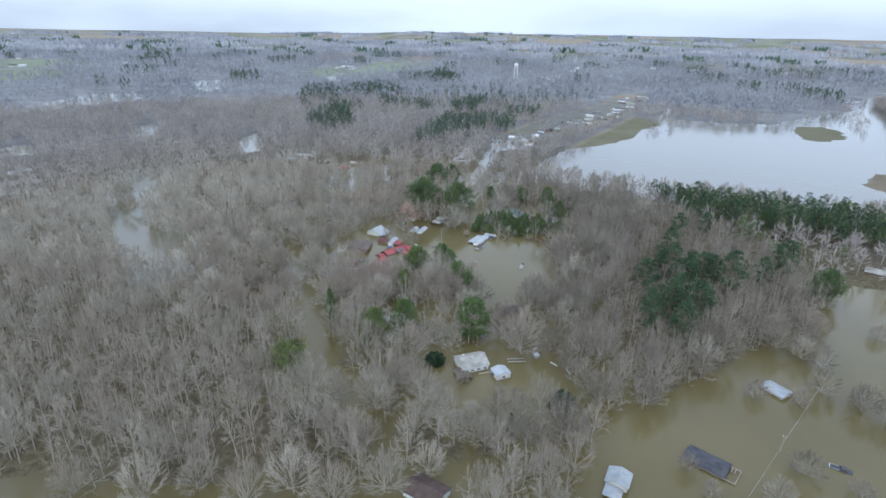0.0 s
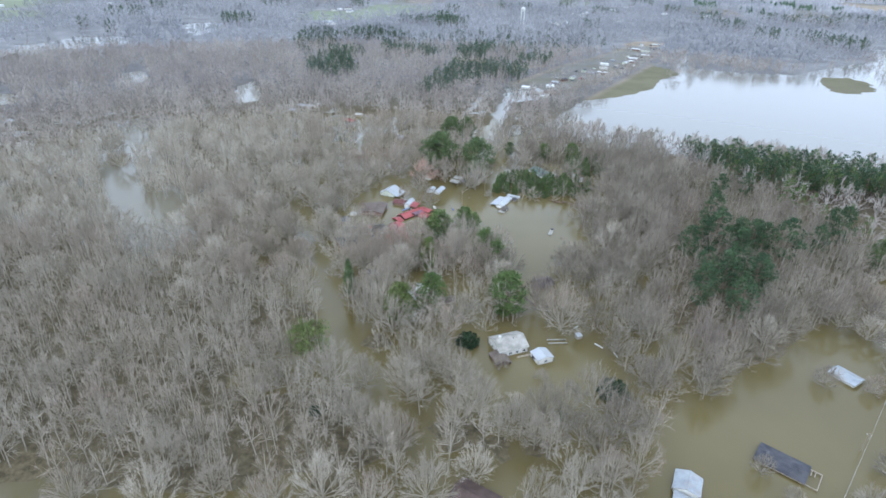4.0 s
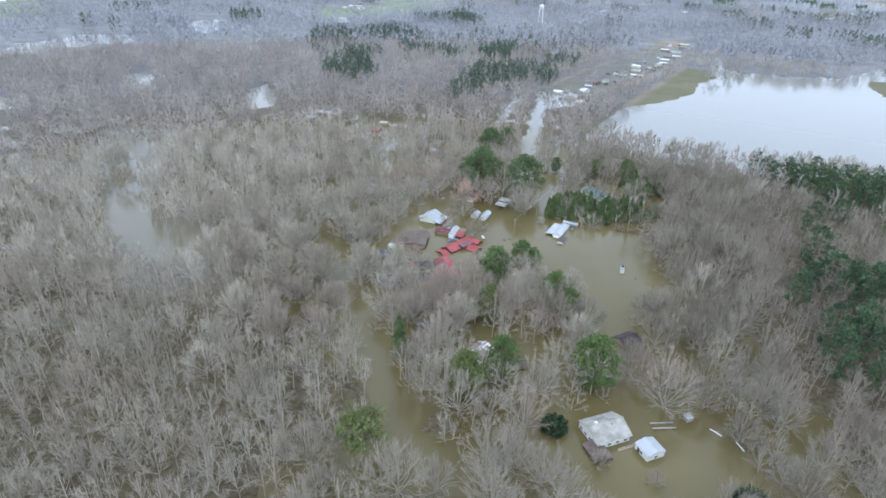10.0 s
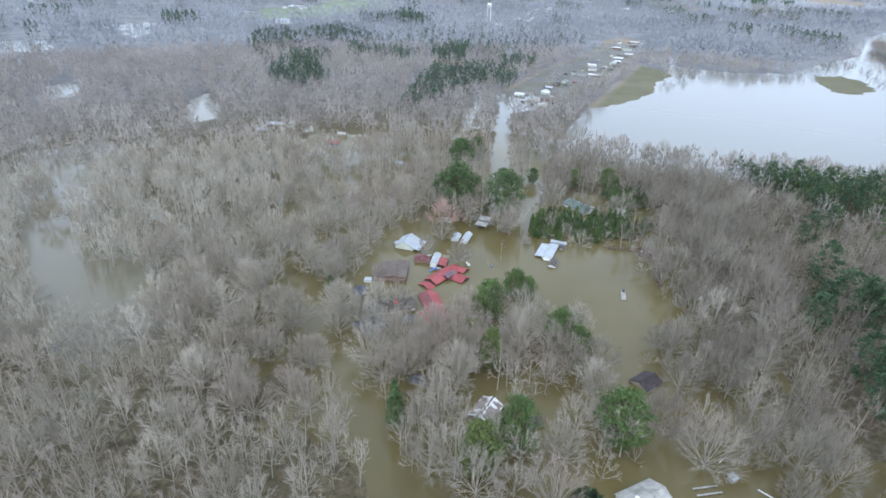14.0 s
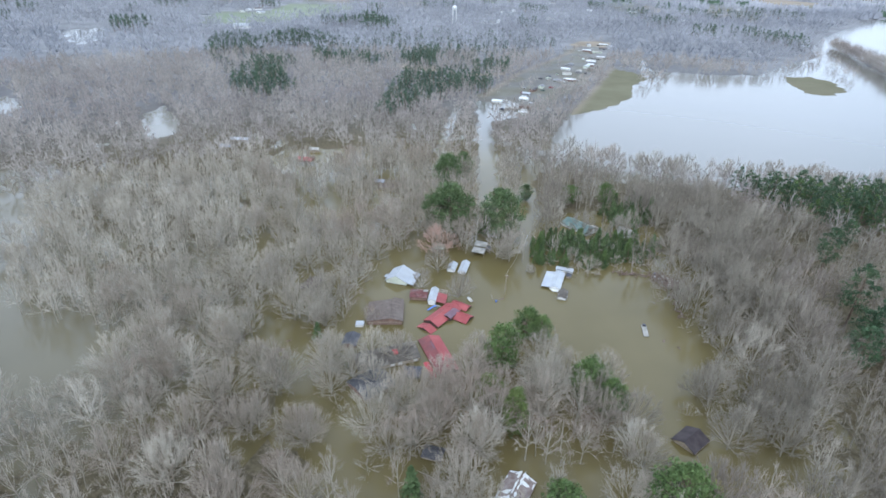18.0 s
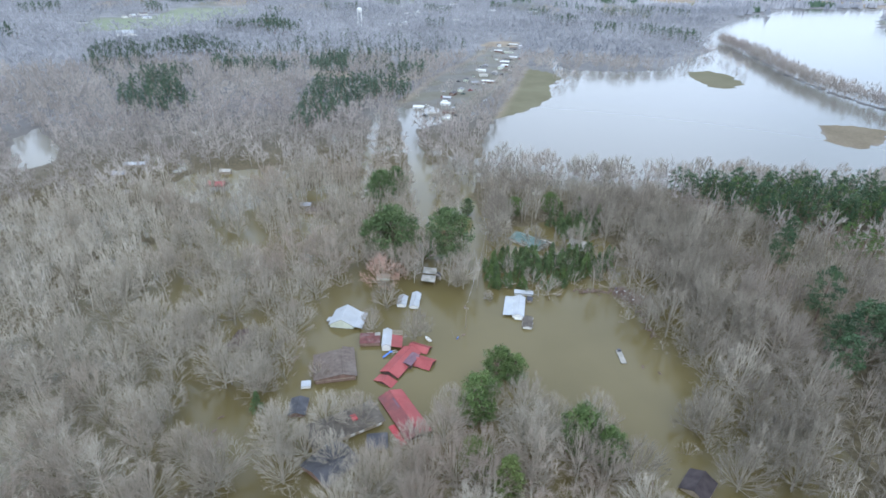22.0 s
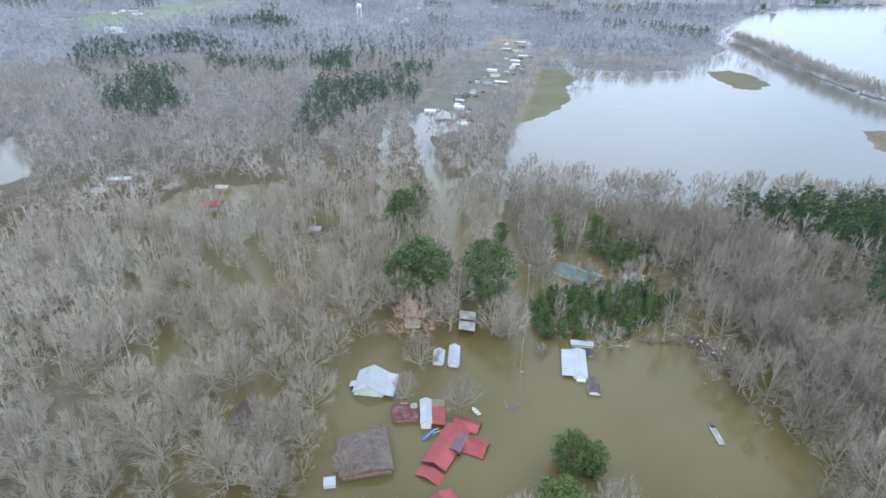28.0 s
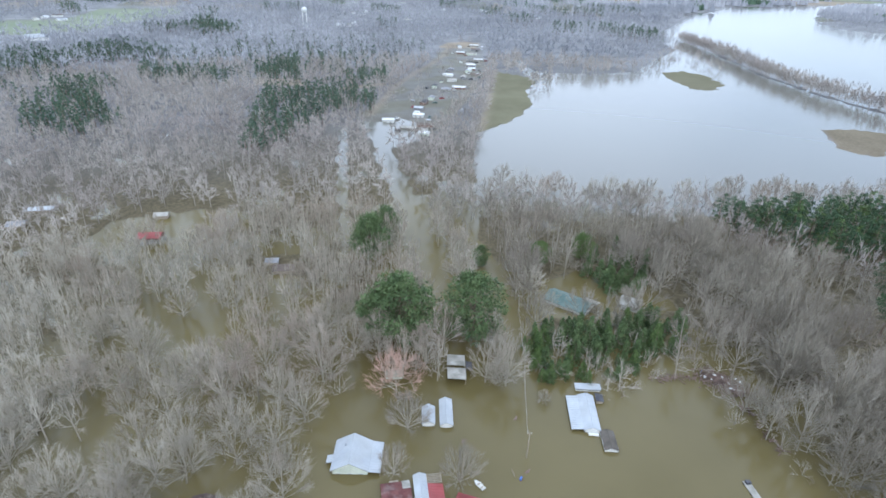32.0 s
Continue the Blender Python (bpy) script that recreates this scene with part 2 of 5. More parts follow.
def ground_material():
    """Leaf litter, grass and bare soil by the sheet's own cover values, with painted haze greys far off."""
    m = bpy.data.materials.new("ground_cover")
    m.use_nodes = True
    n, l = m.node_tree.nodes, m.node_tree.links
    p = n["Principled BSDF"]
    p.inputs["Roughness"].default_value = 0.95
    p.inputs["Specular IOR Level"].default_value = 0.15
    geo = n.new("ShaderNodeNewGeometry")

    def mottled(scale, dark, light):
        t = n.new("ShaderNodeTexNoise")
        t.inputs["Scale"].default_value, t.inputs["Detail"].default_value = scale, 8
        t.inputs["Roughness"].default_value = 0.65
        r = n.new("ShaderNodeValToRGB")
        r.color_ramp.elements[0].position, r.color_ramp.elements[1].position = 0.36, 0.66
        r.color_ramp.elements[0].color, r.color_ramp.elements[1].color = (*dark, 1), (*light, 1)
        l.new(geo.outputs["Position"], t.inputs["Vector"])
        l.new(t.outputs["Fac"], r.inputs["Fac"])
        return r.outputs["Color"], t

    litter, tex = mottled(0.6, (0.064, 0.052, 0.030), (0.155, 0.128, 0.078))
    grass, _ = mottled(0.02, (0.12, 0.112, 0.066), (0.165, 0.153, 0.095))
    soil, _ = mottled(0.03, (0.20, 0.163, 0.118), (0.31, 0.258, 0.19))
    colour = litter
    green, _ = mottled(0.01, (0.165, 0.19, 0.125), (0.225, 0.245, 0.165))
    # greys for far ground: bare understory tone with distance haze painted in
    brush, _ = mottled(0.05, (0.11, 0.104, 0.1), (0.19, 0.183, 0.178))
    far_haze, _ = mottled(0.03, (0.150, 0.148, 0.148), (0.25, 0.247, 0.245))
    for name, other in (("brush", brush), ("far_haze", far_haze), ("grass", grass), ("soil", soil), ("green", green)):
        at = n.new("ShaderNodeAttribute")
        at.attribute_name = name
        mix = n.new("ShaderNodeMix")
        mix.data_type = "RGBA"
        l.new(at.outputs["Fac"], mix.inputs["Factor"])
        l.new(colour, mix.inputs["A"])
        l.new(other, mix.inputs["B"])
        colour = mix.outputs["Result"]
    l.new(colour, p.inputs["Base Color"])
    bp = n.new("ShaderNodeBump")
    bp.inputs["Strength"].default_value, bp.inputs["Distance"].default_value = 0.4, 0.3
    l.new(tex.outputs["Fac"], bp.inputs["Height"])
    l.new(bp.outputs["Normal"], p.inputs["Normal"])
    return m


M_WATER, M_GROUND = water_material(), ground_material()

# ---- the plan: water, clearings, fields and stands, in metres ----
CLEARING = [(-40, 316), (-25, 314), (0, 307), (16, 299), (35, 289), (42, 289), (48, 287), (55, 284), (58, 278), (62, 272), (60, 268), (56, 264), (57, 258), (55, 250), (56, 236), (40, 219), (30, 208), (22, 194), (14, 196), (18, 212), (12, 228), (-4, 238), (-20, 244), (-36, 234), (-52, 234), (-62, 246), (-62, 262), (-54, 284), (-49, 297)]
YARD = [(0, 174), (26, 184), (44, 172), (46, 150), (42, 138), (24, 133), (4, 138), (-6, 150)]
BACKWATER = [(46, 141), (60, 141), (80, 153), (107, 170), (159, 204), (190, 236), (215, 225), (240, 190), (210, 90), (120, 60), (40, 84), (30, 107), (44, 125)]
SLOUGH = [(-223, 412), (-200, 356), (-199, 337), (-197, 318), (-182, 292), (-168, 268), (-160, 262), (-150, 240), (-134, 238), (-124, 250), (-124, 268), (-140, 276), (-154, 277), (-164, 287), (-173, 309), (-185, 340), (-209, 402)]
SOUTHWATER = [(-188, 110), (-160, 101), (-132, 107), (-100, 112), (-82, 109.5), (-48, 109), (-18, 108), (0, 100), (13, 84), (3, 66), (-20, 72), (-46, 57), (-78, 68), (-108, 55), (-136, 72), (-170, 80), (-196, 96)]
HOLLOW = [(-80, 376), (-58, 376), (-54, 350), (-63, 330), (-76, 336)]
FORD = [(48, 515), (58, 572), (84, 578), (97, 546), (74, 518)]
MARSH = [(-102, 432), (-92, 454), (-60, 454), (-34, 438), (-44, 418), (-80, 410)]
GLADE = [(38, 338), (56, 342), (84, 326), (80, 310), (60, 314), (44, 320)]
PONDS = [[(-510, 681), (-540, 765), (-528, 855), (-466, 884), (-412, 773), (-464, 775), (-477, 710), (-503, 682)], [(-466, 1068), (-399, 1092), (-363, 961), (-373, 897)], [(-310, 557), (-329, 625), (-289, 583), (-290, 558)], [(-184, 500), (-197, 552), (-190, 572), (-165, 518), (-163, 496), (-171, 488)], [(-388, 493), (-369, 501), (-343, 466), (-361, 459)], [(-232, 1169), (-207, 1180), (-201, 1132), (-225, 1135)]]
LAKE = [(334, 837), (275, 715), (262, 672), (228, 634), (205, 588), (160, 545), (119, 524), (83, 460), (70, 425), (100, 405), (140, 385), (180, 368), (240, 345), (310, 318), (430, 285), (424, 441), (435, 511), (458, 566), (502, 650), (590, 812), (497, 756), (404, 688), (345, 690), (292, 718)]
RIVER = [(813, 1029), (697, 836), (595, 671), (546, 569), (506, 487), (480, 380), (600, 200), (3600, 300), (2792, 1790), (2422, 1720), (1937, 1612), (1590, 1599), (1194, 1373), (899, 1121)]
INLET = [(575, 800), (700, 836), (830, 1040), (899, 1121), (760, 1010), (620, 850)]
ISL_A = [(424, 673), (459, 676), (463, 648), (438, 598), (396, 580), (387, 595), (398, 630)]
ISL_B = [(359, 448), (373, 448), (389, 439), (400, 425), (387, 410), (331, 388), (323, 399), (325, 415)]
ISLANDS = [ISL_A, ISL_B, [(1200, 950), (1352, 1119), (1859, 1419), (2300, 1500), (1600, 900), (1300, 850)]]
DIKE = [(690, 900), (600, 740), (525, 620), (485, 535), (462, 450), (452, 380)]
CANAL = [(-74, 262), (-63, 235), (-53, 200), (-40, 163), (-25, 138), (-13, 116)]
ROAD = [(6, 318), (14, 357), (22, 393), (37, 458), (52, 529), (60, 575)]
LANE = [(-1, 273), (9, 288), (16, 300), (25, 330), (37, 365), (44, 392)]
LAKESIDE = [(70, 430), (100, 405), (140, 385), (180, 368), (240, 345), (310, 318), (430, 285)]
DITCH = [(-12, 380), (2, 430), (20, 500), (42, 570)]
MEADOWS = [[(-810, 1062), (-1085, 1436), (-1067, 1474), (-938, 1475), (-828, 1264), (-842, 1199), (-765, 1165), (-716, 1079), (-737, 994), (-698, 908)], [(-282, 1166), (-292, 1341), (-204, 1366), (-164, 1589), (-19, 1591), (-30, 1465), (-115, 1301), (-150, 1208), (-245, 1145)], [(251, 729), (267, 690), (262, 672), (228, 634), (205, 588), (160, 545), (119, 524), (180, 616)]]
VILLAGE = [(56, 590), (105, 655), (190, 775), (290, 935), (335, 930), (250, 745), (170, 630), (100, 540), (74, 535)]
SOIL = [[(262, 905), (300, 950), (345, 940), (310, 890)], [(11, 764), (48, 738), (46, 711), (8, 727)], [(72, 692), (118, 704), (112, 690), (74, 683)]]
PINES = [[(-151, 632), (-144, 725), (-151, 761), (-105, 743), (-99, 716), (-110, 688), (-89, 596), (-117, 577), (-139, 592)], [(-34, 517), (-13, 613), (8, 679), (67, 676), (83, 626), (72, 595), (31, 580), (8, 543), (-20, 514)], [(-210, 819), (-214, 926), (-190, 966), (-156, 918), (-133, 975), (-103, 1005), (-79, 952), (-43, 874), (-99, 869), (-138, 863), (-160, 810), (-195, 797)]]
PINES += [[(13, 780), (68, 843), (42, 706), (8, 722)], [(71, 675), (86, 716), (130, 728), (113, 684)], [(135, 352), (180, 334), (228, 318), (270, 290), (250, 262), (190, 284), (150, 304)], [(-86, 1146), (-72, 1279), (31, 1340), (54, 1273), (37, 1161), (-81, 1122)], [(-89, 778), (-78, 818), (-46, 780), (-14, 754), (-18, 718), (-60, 744), (-83, 757)], [(770, 1251), (949, 1526), (1098, 1467), (948, 1250)]]
MIXED = [[(104, 246), (130, 222), (132, 200), (95, 172), (74, 178), (84, 215)], [(108, 300), (165, 288), (200, 245), (165, 212), (122, 222), (98, 236), (96, 262)], [(-49, 715), (-40, 963), (95, 1019), (230, 960), (240, 880), (130, 740), (83, 717), (3, 705)], [(-179, 668), (-199, 779), (-156, 799), (-142, 667)]]
BANK = [(50, 200), (58, 250), (72, 288), (88, 318), (104, 352), (128, 362), (128, 330), (116, 297), (92, 255), (78, 215)]
CEDARS = [(22, 319), (66, 309), (72, 302), (63, 292), (36, 289), (17, 298)]


def inside(poly, x, y):
    """Which of the points lie in the polygon."""
    hit, n = np.zeros(x.shape, bool), len(poly)
    for i in range(n):
        (x0, y0), (x1, y1) = poly[i], poly[i - 1]
        if y0 != y1:
            hit ^= ((y0 > y) != (y1 > y)) & (x < (x1 - x0) * (y - y0) / (y1 - y0) + x0)
    return hit


def in_polys(polys, x, y):
    hit = np.zeros(x.shape, bool)
    for p in polys:
        hit |= inside(p, x, y)
    return hit


def line_gap(line, x, y, closed=False):
    """Distance of the points from a broken line."""
    best, n = np.full(x.shape, 1e9), len(line)
    for i in range(0 if closed else 1, n):
        (x0, y0), (x1, y1) = line[i - 1], line[i]
        dx, dy = x1 - x0, y1 - y0
        s = np.clip(((x - x0) * dx + (y - y0) * dy) / (dx * dx + dy * dy), 0, 1)
        best = np.minimum(best, np.hypot(x - x0 - s * dx, y - y0 - s * dy))
    return best


def depth_in(poly, x, y):
    """Distance from the polygon's edge, positive inside."""
    return np.where(inside(poly, x, y), 1, -1) * line_gap(poly, x, y, True)


def waves(x, y, size, seed):
    """Smooth wandering values between about -1 and 1."""
    rng, total = np.random.RandomState(seed), 0
    for k in range(7):
        a, f, ph = rng.uniform(0, 6.283), rng.uniform(0.6, 1.9) / size, rng.uniform(0, 6.283)
        total = total + np.sin(6.283 * f * (x * math.cos(a) + y * math.sin(a)) + ph + 1.3 * np.sin(2.1 * f * (y - x) + k))
    return total / 3.2


def open_water(x, y):
    """How far inside open water a point is, in metres; negative on land and in the woods."""
    d = np.full(x.shape, -1e9)
    for poly in (CLEARING, YARD, BACKWATER, SOUTHWATER, SLOUGH, HOLLOW, GLADE, MARSH, FORD, LAKE, RIVER, INLET, *PONDS):
        d = np.maximum(d, depth_in(poly, x, y))
    for line, half in ((CANAL, 4.8), (ROAD, 4.5), (LANE, 3.5), (DITCH, 2.5)):
        d = np.maximum(d, half - line_gap(line, x, y))
    gap = line_gap(DIKE, x, y)
    d = np.where(gap < 45, np.maximum(d, gap - 3), d)
    for poly in ISLANDS:
        d = np.minimum(d, -depth_in(poly, x, y))
    return d + 1.6 * waves(x, y, 22, 3) * np.clip(np.abs(x) + y, 0, 900) / 500


def ground_height(x, y):
    d = open_water(x, y)
    far = np.hypot(x, y)
    land = 0.25 + 0.55 * waves(x, y, 55, 5) + 0.35 * waves(x, y, 18, 6)
    wet = np.exp(-((x + 60) / 190) ** 2 - ((y - 270) / 190) ** 2)
    shore = np.minimum.reduce([np.abs(depth_in(p, x, y)) for p in (CLEARING, YARD, HOLLOW, SLOUGH)])
    land = land - 0.55 * wet - 1.0 * np.exp(-(shore / 22) ** 2) - 1.7 * np.exp(-(line_gap(LAKESIDE, x, y) / 24) ** 2) + 0.5 * np.clip((y - 400) / 60, 0, 1) + 0.9 / (1 + np.exp(-(x - 75) / 10)) * (y < 480)
    land = land + np.clip((far - 650) / 500, 0, 1) * 1.4 + np.clip((far - 1300) / 1500, 0, 1) * (2.5 + 2.5 * waves(x, y, 900, 7))
    land = land + 0.75 * np.clip((258 - y) / 25, 0, 1) * np.clip((-62 - x) / 18, 0, 1)
    land = land + 0.8 * np.clip((140 - y) / 10, 0, 1) * np.clip((y - 116) / 8, 0, 1) * np.clip((40 - x) / 10, 0, 1)
    land = np.where(inside(VILLAGE, x, y), np.maximum(land, 0.8), land)
    for poly in (MEADOWS[2], *ISLANDS[:2]):
        land = np.where(depth_in(poly, x, y) > -6, 0.35, land)
    low = 0.011 * np.clip(far - 2500, 0, 3000) * np.clip(-x / 1500, 0, 1)  # the land falls away to the north-west
    return np.where(d > -3, np.minimum(land, -d * 0.18 - 0.1 * (d > 0)), land).clip(-2.0, 60) - low


def stepped(fine0, fine1, step, lo, hi, grow=1.09):
    vals = list(np.arange(fine0, fine1 + 0.1, step))
    s = step
    while vals[-1] < hi:
        s *= grow
        vals.append(vals[-1] + s)
    s, low = step, [fine0]
    while low[-1] > lo:
        s *= grow * 1.05
        low.append(low[-1] - s)
    return np.array(low[:0:-1] + vals)


def sheet(name, verts, faces, mats, index=None):
    """A mesh object from arrays of corners and of triangles or quads."""
    verts, faces = np.asarray(verts, np.float32), np.asarray(faces, np.int32)
    me = bpy.data.meshes.new(name)
    me.vertices.add(len(verts))
    me.vertices.foreach_set("co", verts.ravel())
    k = faces.shape[1]
    me.loops.add(len(faces) * k)
    me.loops.foreach_set("vertex_index", faces.ravel())
    me.polygons.add(len(faces))
    me.polygons.foreach_set("loop_start", np.arange(0, len(faces) * k, k, dtype=np.int32))
    for m in mats:
        me.materials.append(m)
    if index is not None:
        me.polygons.foreach_set("material_index", np.asarray(index, np.int32))
    me.update(calc_edges=True)
    return me


gx = stepped(-280, 520, 5.0, -5200, 5200)
gy = stepped(60, 860, 5.0, -900, 5200)
GX, GY = np.meshgrid(gx, gy)
GZ = ground_height(GX, GY)
nx, ny = len(gx), len(gy)
cell = (np.arange(ny - 1)[:, None] * nx + np.arange(nx - 1)[None]).ravel()
ground_mesh = sheet("ground", np.stack([GX.ravel(), GY.ravel(), GZ.ravel()], 1), np.stack([cell, cell + 1, cell + nx + 1, cell + nx], 1), [M_GROUND])
far_field = np.clip((np.hypot(GX, GY) - 1500) / 300, 0, 1) * (waves(GX, GY * 0.5, 420, 11) > np.where(np.hypot(GX, GY) > 2800, -0.6, 0.4))
grass_cover = far_field * (waves(GX, GY, 700, 12) > -0.1)
soil_cover = far_field * (waves(GX, GY, 700, 12) <= -0.1)
for poly in MEADOWS:
    grass_cover = np.maximum(grass_cover, inside(poly, GX, GY))
grass_cover = np.maximum(grass_cover, (0.25 + 0.3 * (waves(GX, GY, 60, 41) > 0.1)) * inside(VILLAGE, GX, GY))
grass_cover = np.maximum(grass_cover, 0.8 * (depth_in(ISLANDS[0], GX, GY) > -5))
for poly in SOIL:
    soil_cover = np.maximum(soil_cover, inside(poly, GX, GY))
TRACK = [(66.0, 590.0), (123, 689), (166, 746), (204, 791), (243, 845), (274, 899), (300, 950)]
for line in ([(251, 735), (180, 618), (125, 530)], TRACK):
    soil_cover = np.maximum(soil_cover, 0.65 * np.clip(1 - (line_gap(line, GX, GY) - 0.5) / 5, 0, 1))
green_cover = np.maximum(in_polys(MEADOWS[:2], GX, GY), far_field * (waves(GX, GY, 700, 12) > 0.45))
soil_cover = np.maximum(soil_cover, 0.35 * (depth_in(ISLANDS[1], GX, GY) > -6))
# both grow with distance from the flight line: haze put into the ground colour
brush_haze_cover = (~in_polys(ISLANDS[:2], GX, GY)) * np.clip((line_gap([(0, 0), (-57, 205)], GX, GY) - 260) / 160, 0, 1)
far_haze_cover = (~in_polys(ISLANDS[:2], GX, GY)) * np.clip((line_gap([(0, 0), (-57, 205)], GX, GY) - 480) / 250, 0, 1)
for name, values in (("brush", brush_haze_cover), ("far_haze", far_haze_cover), ("grass", grass_cover), ("soil", soil_cover), ("green", green_cover)):
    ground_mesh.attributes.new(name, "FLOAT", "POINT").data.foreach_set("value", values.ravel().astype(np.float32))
ground_mesh.polygons.foreach_set("use_smooth", np.ones(len(ground_mesh.polygons), bool))
tagged(new("ground", ground_mesh), "leaf-littered river bottom land with meadows and bare soil", "ground", kind="structure")
wx, wy = np.linspace(-1400, 3800, 131), np.linspace(-300, 2300, 66)
WX, WY = np.meshgrid(wx, wy)
cell = (np.arange(65)[:, None] * 131 + np.arange(130)[None]).ravel()
water_mesh = sheet("water", np.stack([WX.ravel(), WY.ravel(), 0 * WX.ravel()], 1), np.stack([cell, cell + 1, cell + 132, cell + 131], 1), [M_WATER])
# brown over the yards; lake, river and slough greyed by painted haze and sky
mud_vs_haze = np.clip((600 - WY) / 120, 0, 1) * np.clip((190 - WX) / 60 + (330 - WY) / 60, 0, 1) * np.clip((WX + 150) / 50, 0.6, 1)
water_mesh.attributes.new("mud_vs_haze", "FLOAT", "POINT").data.foreach_set("value", mud_vs_haze.ravel().astype(np.float32))
tagged(new("water", water_mesh), "muddy brown flood water standing over yards, lanes and woods", "water", kind="structure")


# ---- trees ----
def unit(v):
    return v / (np.linalg.norm(v) + 1e-9)


class Shape:
    """Corners and triangles of one plant, gathered."""

    def __init__(self):
        self.v, self.f, self.n = [], [], 0

    def tri(self, a, b, c):
        self.v += [a, b, c]
        self.f.append((self.n, self.n + 1, self.n + 2))
        self.n += 3

    def tube(self, pts, radii, sides):
        base = self.n
        for i, (p, r) in enumerate(zip(pts, radii)):
            d = (pts[min(i + 1, len(pts) - 1)] - pts[max(i - 1, 0)])
            d = d / (np.linalg.norm(d) + 1e-9)
            u = np.cross(d, (0.31, 0.87, 0.38))
            u /= np.linalg.norm(u) + 1e-9
            w = np.cross(d, u)
            for k in range(sides):
                a = 6.2832 * k / sides
                self.v.append(p + r * (u * math.cos(a) + w * math.sin(a)))
        for i in range(len(pts) - 1):
            for k in range(sides):
                a, b = base + i * sides + k, base + i * sides + (k + 1) % sides
                self.f += [(a, b, b + sides), (a, b + sides, a + sides)]
        self.n += len(pts) * sides

    def sliver(self, p, q, width, rng):
        side = np.cross(q - p, rng.normal(size=3))
        side *= width / (np.linalg.norm(side) + 1e-9)
        self.tri(p - side * 0.5, p + side * 0.5, q)

    def spike(self, p, q, r):
        """A tapered branch: three sides that meet at its tip."""
        d = unit(q - p)
        u = np.cross(d, (0.31, 0.87, 0.38))
        u /= np.linalg.norm(u) + 1e-9
        w = np.cross(d, u)
        self.v += [p + r * (u * math.cos(k * 2.0944) + w * math.sin(k * 2.0944)) for k in range(3)] + [q]
        self.f += [(self.n + k, self.n + (k + 1) % 3, self.n + 3) for k in range(3)]
        self.n += 4

    def arrays(self):
        return np.array(self.v, np.float32), np.array(self.f, np.int32)


def bare_tree(seed, height, spread, limbs, branches, twigs, fork=0.3, width=0.10, lean=0.04, low=0.35, fine=2, reach=0.30, rise=1.0, stray=0.43):
    """A leafless broadleaf: limbs sweep out and up from the trunk, branches leave the limbs, and fine twigs fray out round their ends."""
    rng = np.random.RandomState(seed)
    wood, crown = Shape(), Shape()
    top = np.array([rng.normal(0, lean), rng.normal(0, lean), 1.0]) * height
    bend = np.array([rng.normal(0, 0.3), rng.normal(0, 0.3), 0])
    r0 = 0.0085 * height + 0.04
    ts = [[0, 0.8], [0, 0.45, 0.86], [0, 0.35, 0.62, 0.86]][fine]
    wood.tube([top * t + bend * math.sin(3 * t) - (0, 0, 1.5 * (t == 0)) for t in ts], np.interp(ts, [0, 0.3, 0.86], [r0 * 1.15, r0 * 0.8, 0.07]), 4 if fine == 2 else 3)
    lobes = rng.uniform(0.72, 1.12, 7)

    def shell(a, up, share):
        """A point of the crown: up runs from its skirt (0) to its tip (1)."""
        up = min(max(abs(up), 0.0), 1.0)
        out = math.sqrt(max(0.02, 1 - up * up)) * (0.70 + 0.30 * min(1, up * 3))
        lobe = lobes[int(a / 6.2832 * 7) % 7] * (1 - up) + up
        z = height * (low + (1 - low) * up)
        base = top * (fork + 0.12)
        return base + (np.array([math.cos(a) * spread * out * lobe, math.sin(a) * spread * out * lobe, z]) + top * (1, 1, 0) * up - base) * share

    for i in range(limbs):
        a = (i * 2.4 + rng.uniform(-0.4, 0.4)) % 6.2832
        up = (i + rng.uniform(0.15, 0.85)) / limbs
        tip = shell(a, up, rng.uniform(0.72, 0.92))
        t0 = fork + (0.72 - fork) * up * rng.uniform(0.4, 0.9) * rise
        start = top * t0 + bend * math.sin(3 * t0)
        lr = (r0 * 0.42 + 0.02) * (1.15 - 0.5 * up)
        elbow = start + (tip - start) * 0.5 + np.array([rng.normal(0, 0.04), rng.normal(0, 0.04), -0.01]) * height * 0.5
        if fine == 2:
            wood.tube([start, elbow], [lr, lr * 0.65], 3)
            wood.spike(elbow, tip, lr * 0.65)
        elif fine:
            wood.spike(start, tip, lr)
            elbow = (start + tip) * 0.5
        else:
            wood.sliver(start, tip, lr * 2.4, rng)
        for k in range(branches):
            s = 0.3 + 0.7 * (k + rng.uniform(0.1, 0.9)) / branches
            p = start + (elbow - start) * s * 2 if s < 0.5 else elbow + (tip - elbow) * (s * 2 - 1)
            turn = rng.normal(0, 0.34) / (0.4 + 0.6 * math.sqrt(max(0.05, 1 - up * up)))
            q = shell((a + turn) % 6.2832, min(1.0, abs(up + rng.normal(0.08, 0.16))), rng.uniform(0.86, 1.03))
            way = q - p
            span = np.linalg.norm(way)
            if span > spread * 0.75:
                q = p + way * spread * 0.75 / span
            wood.sliver(p, q, max(0.10, width * 1.25), rng)
            out = unit(q - top * (fork + 0.15))
            for j in range(twigs):
                c = p + (q - p) * rng.uniform(0.2, 1.0)
                d = unit(out * 0.85 + rng.normal(0, stray, 3) + (0, 0, 0.32))
                crown.sliver(c, c + d * spread * reach * rng.uniform(0.55, 1.15), width, rng)
    return wood.arrays(), crown.arrays()


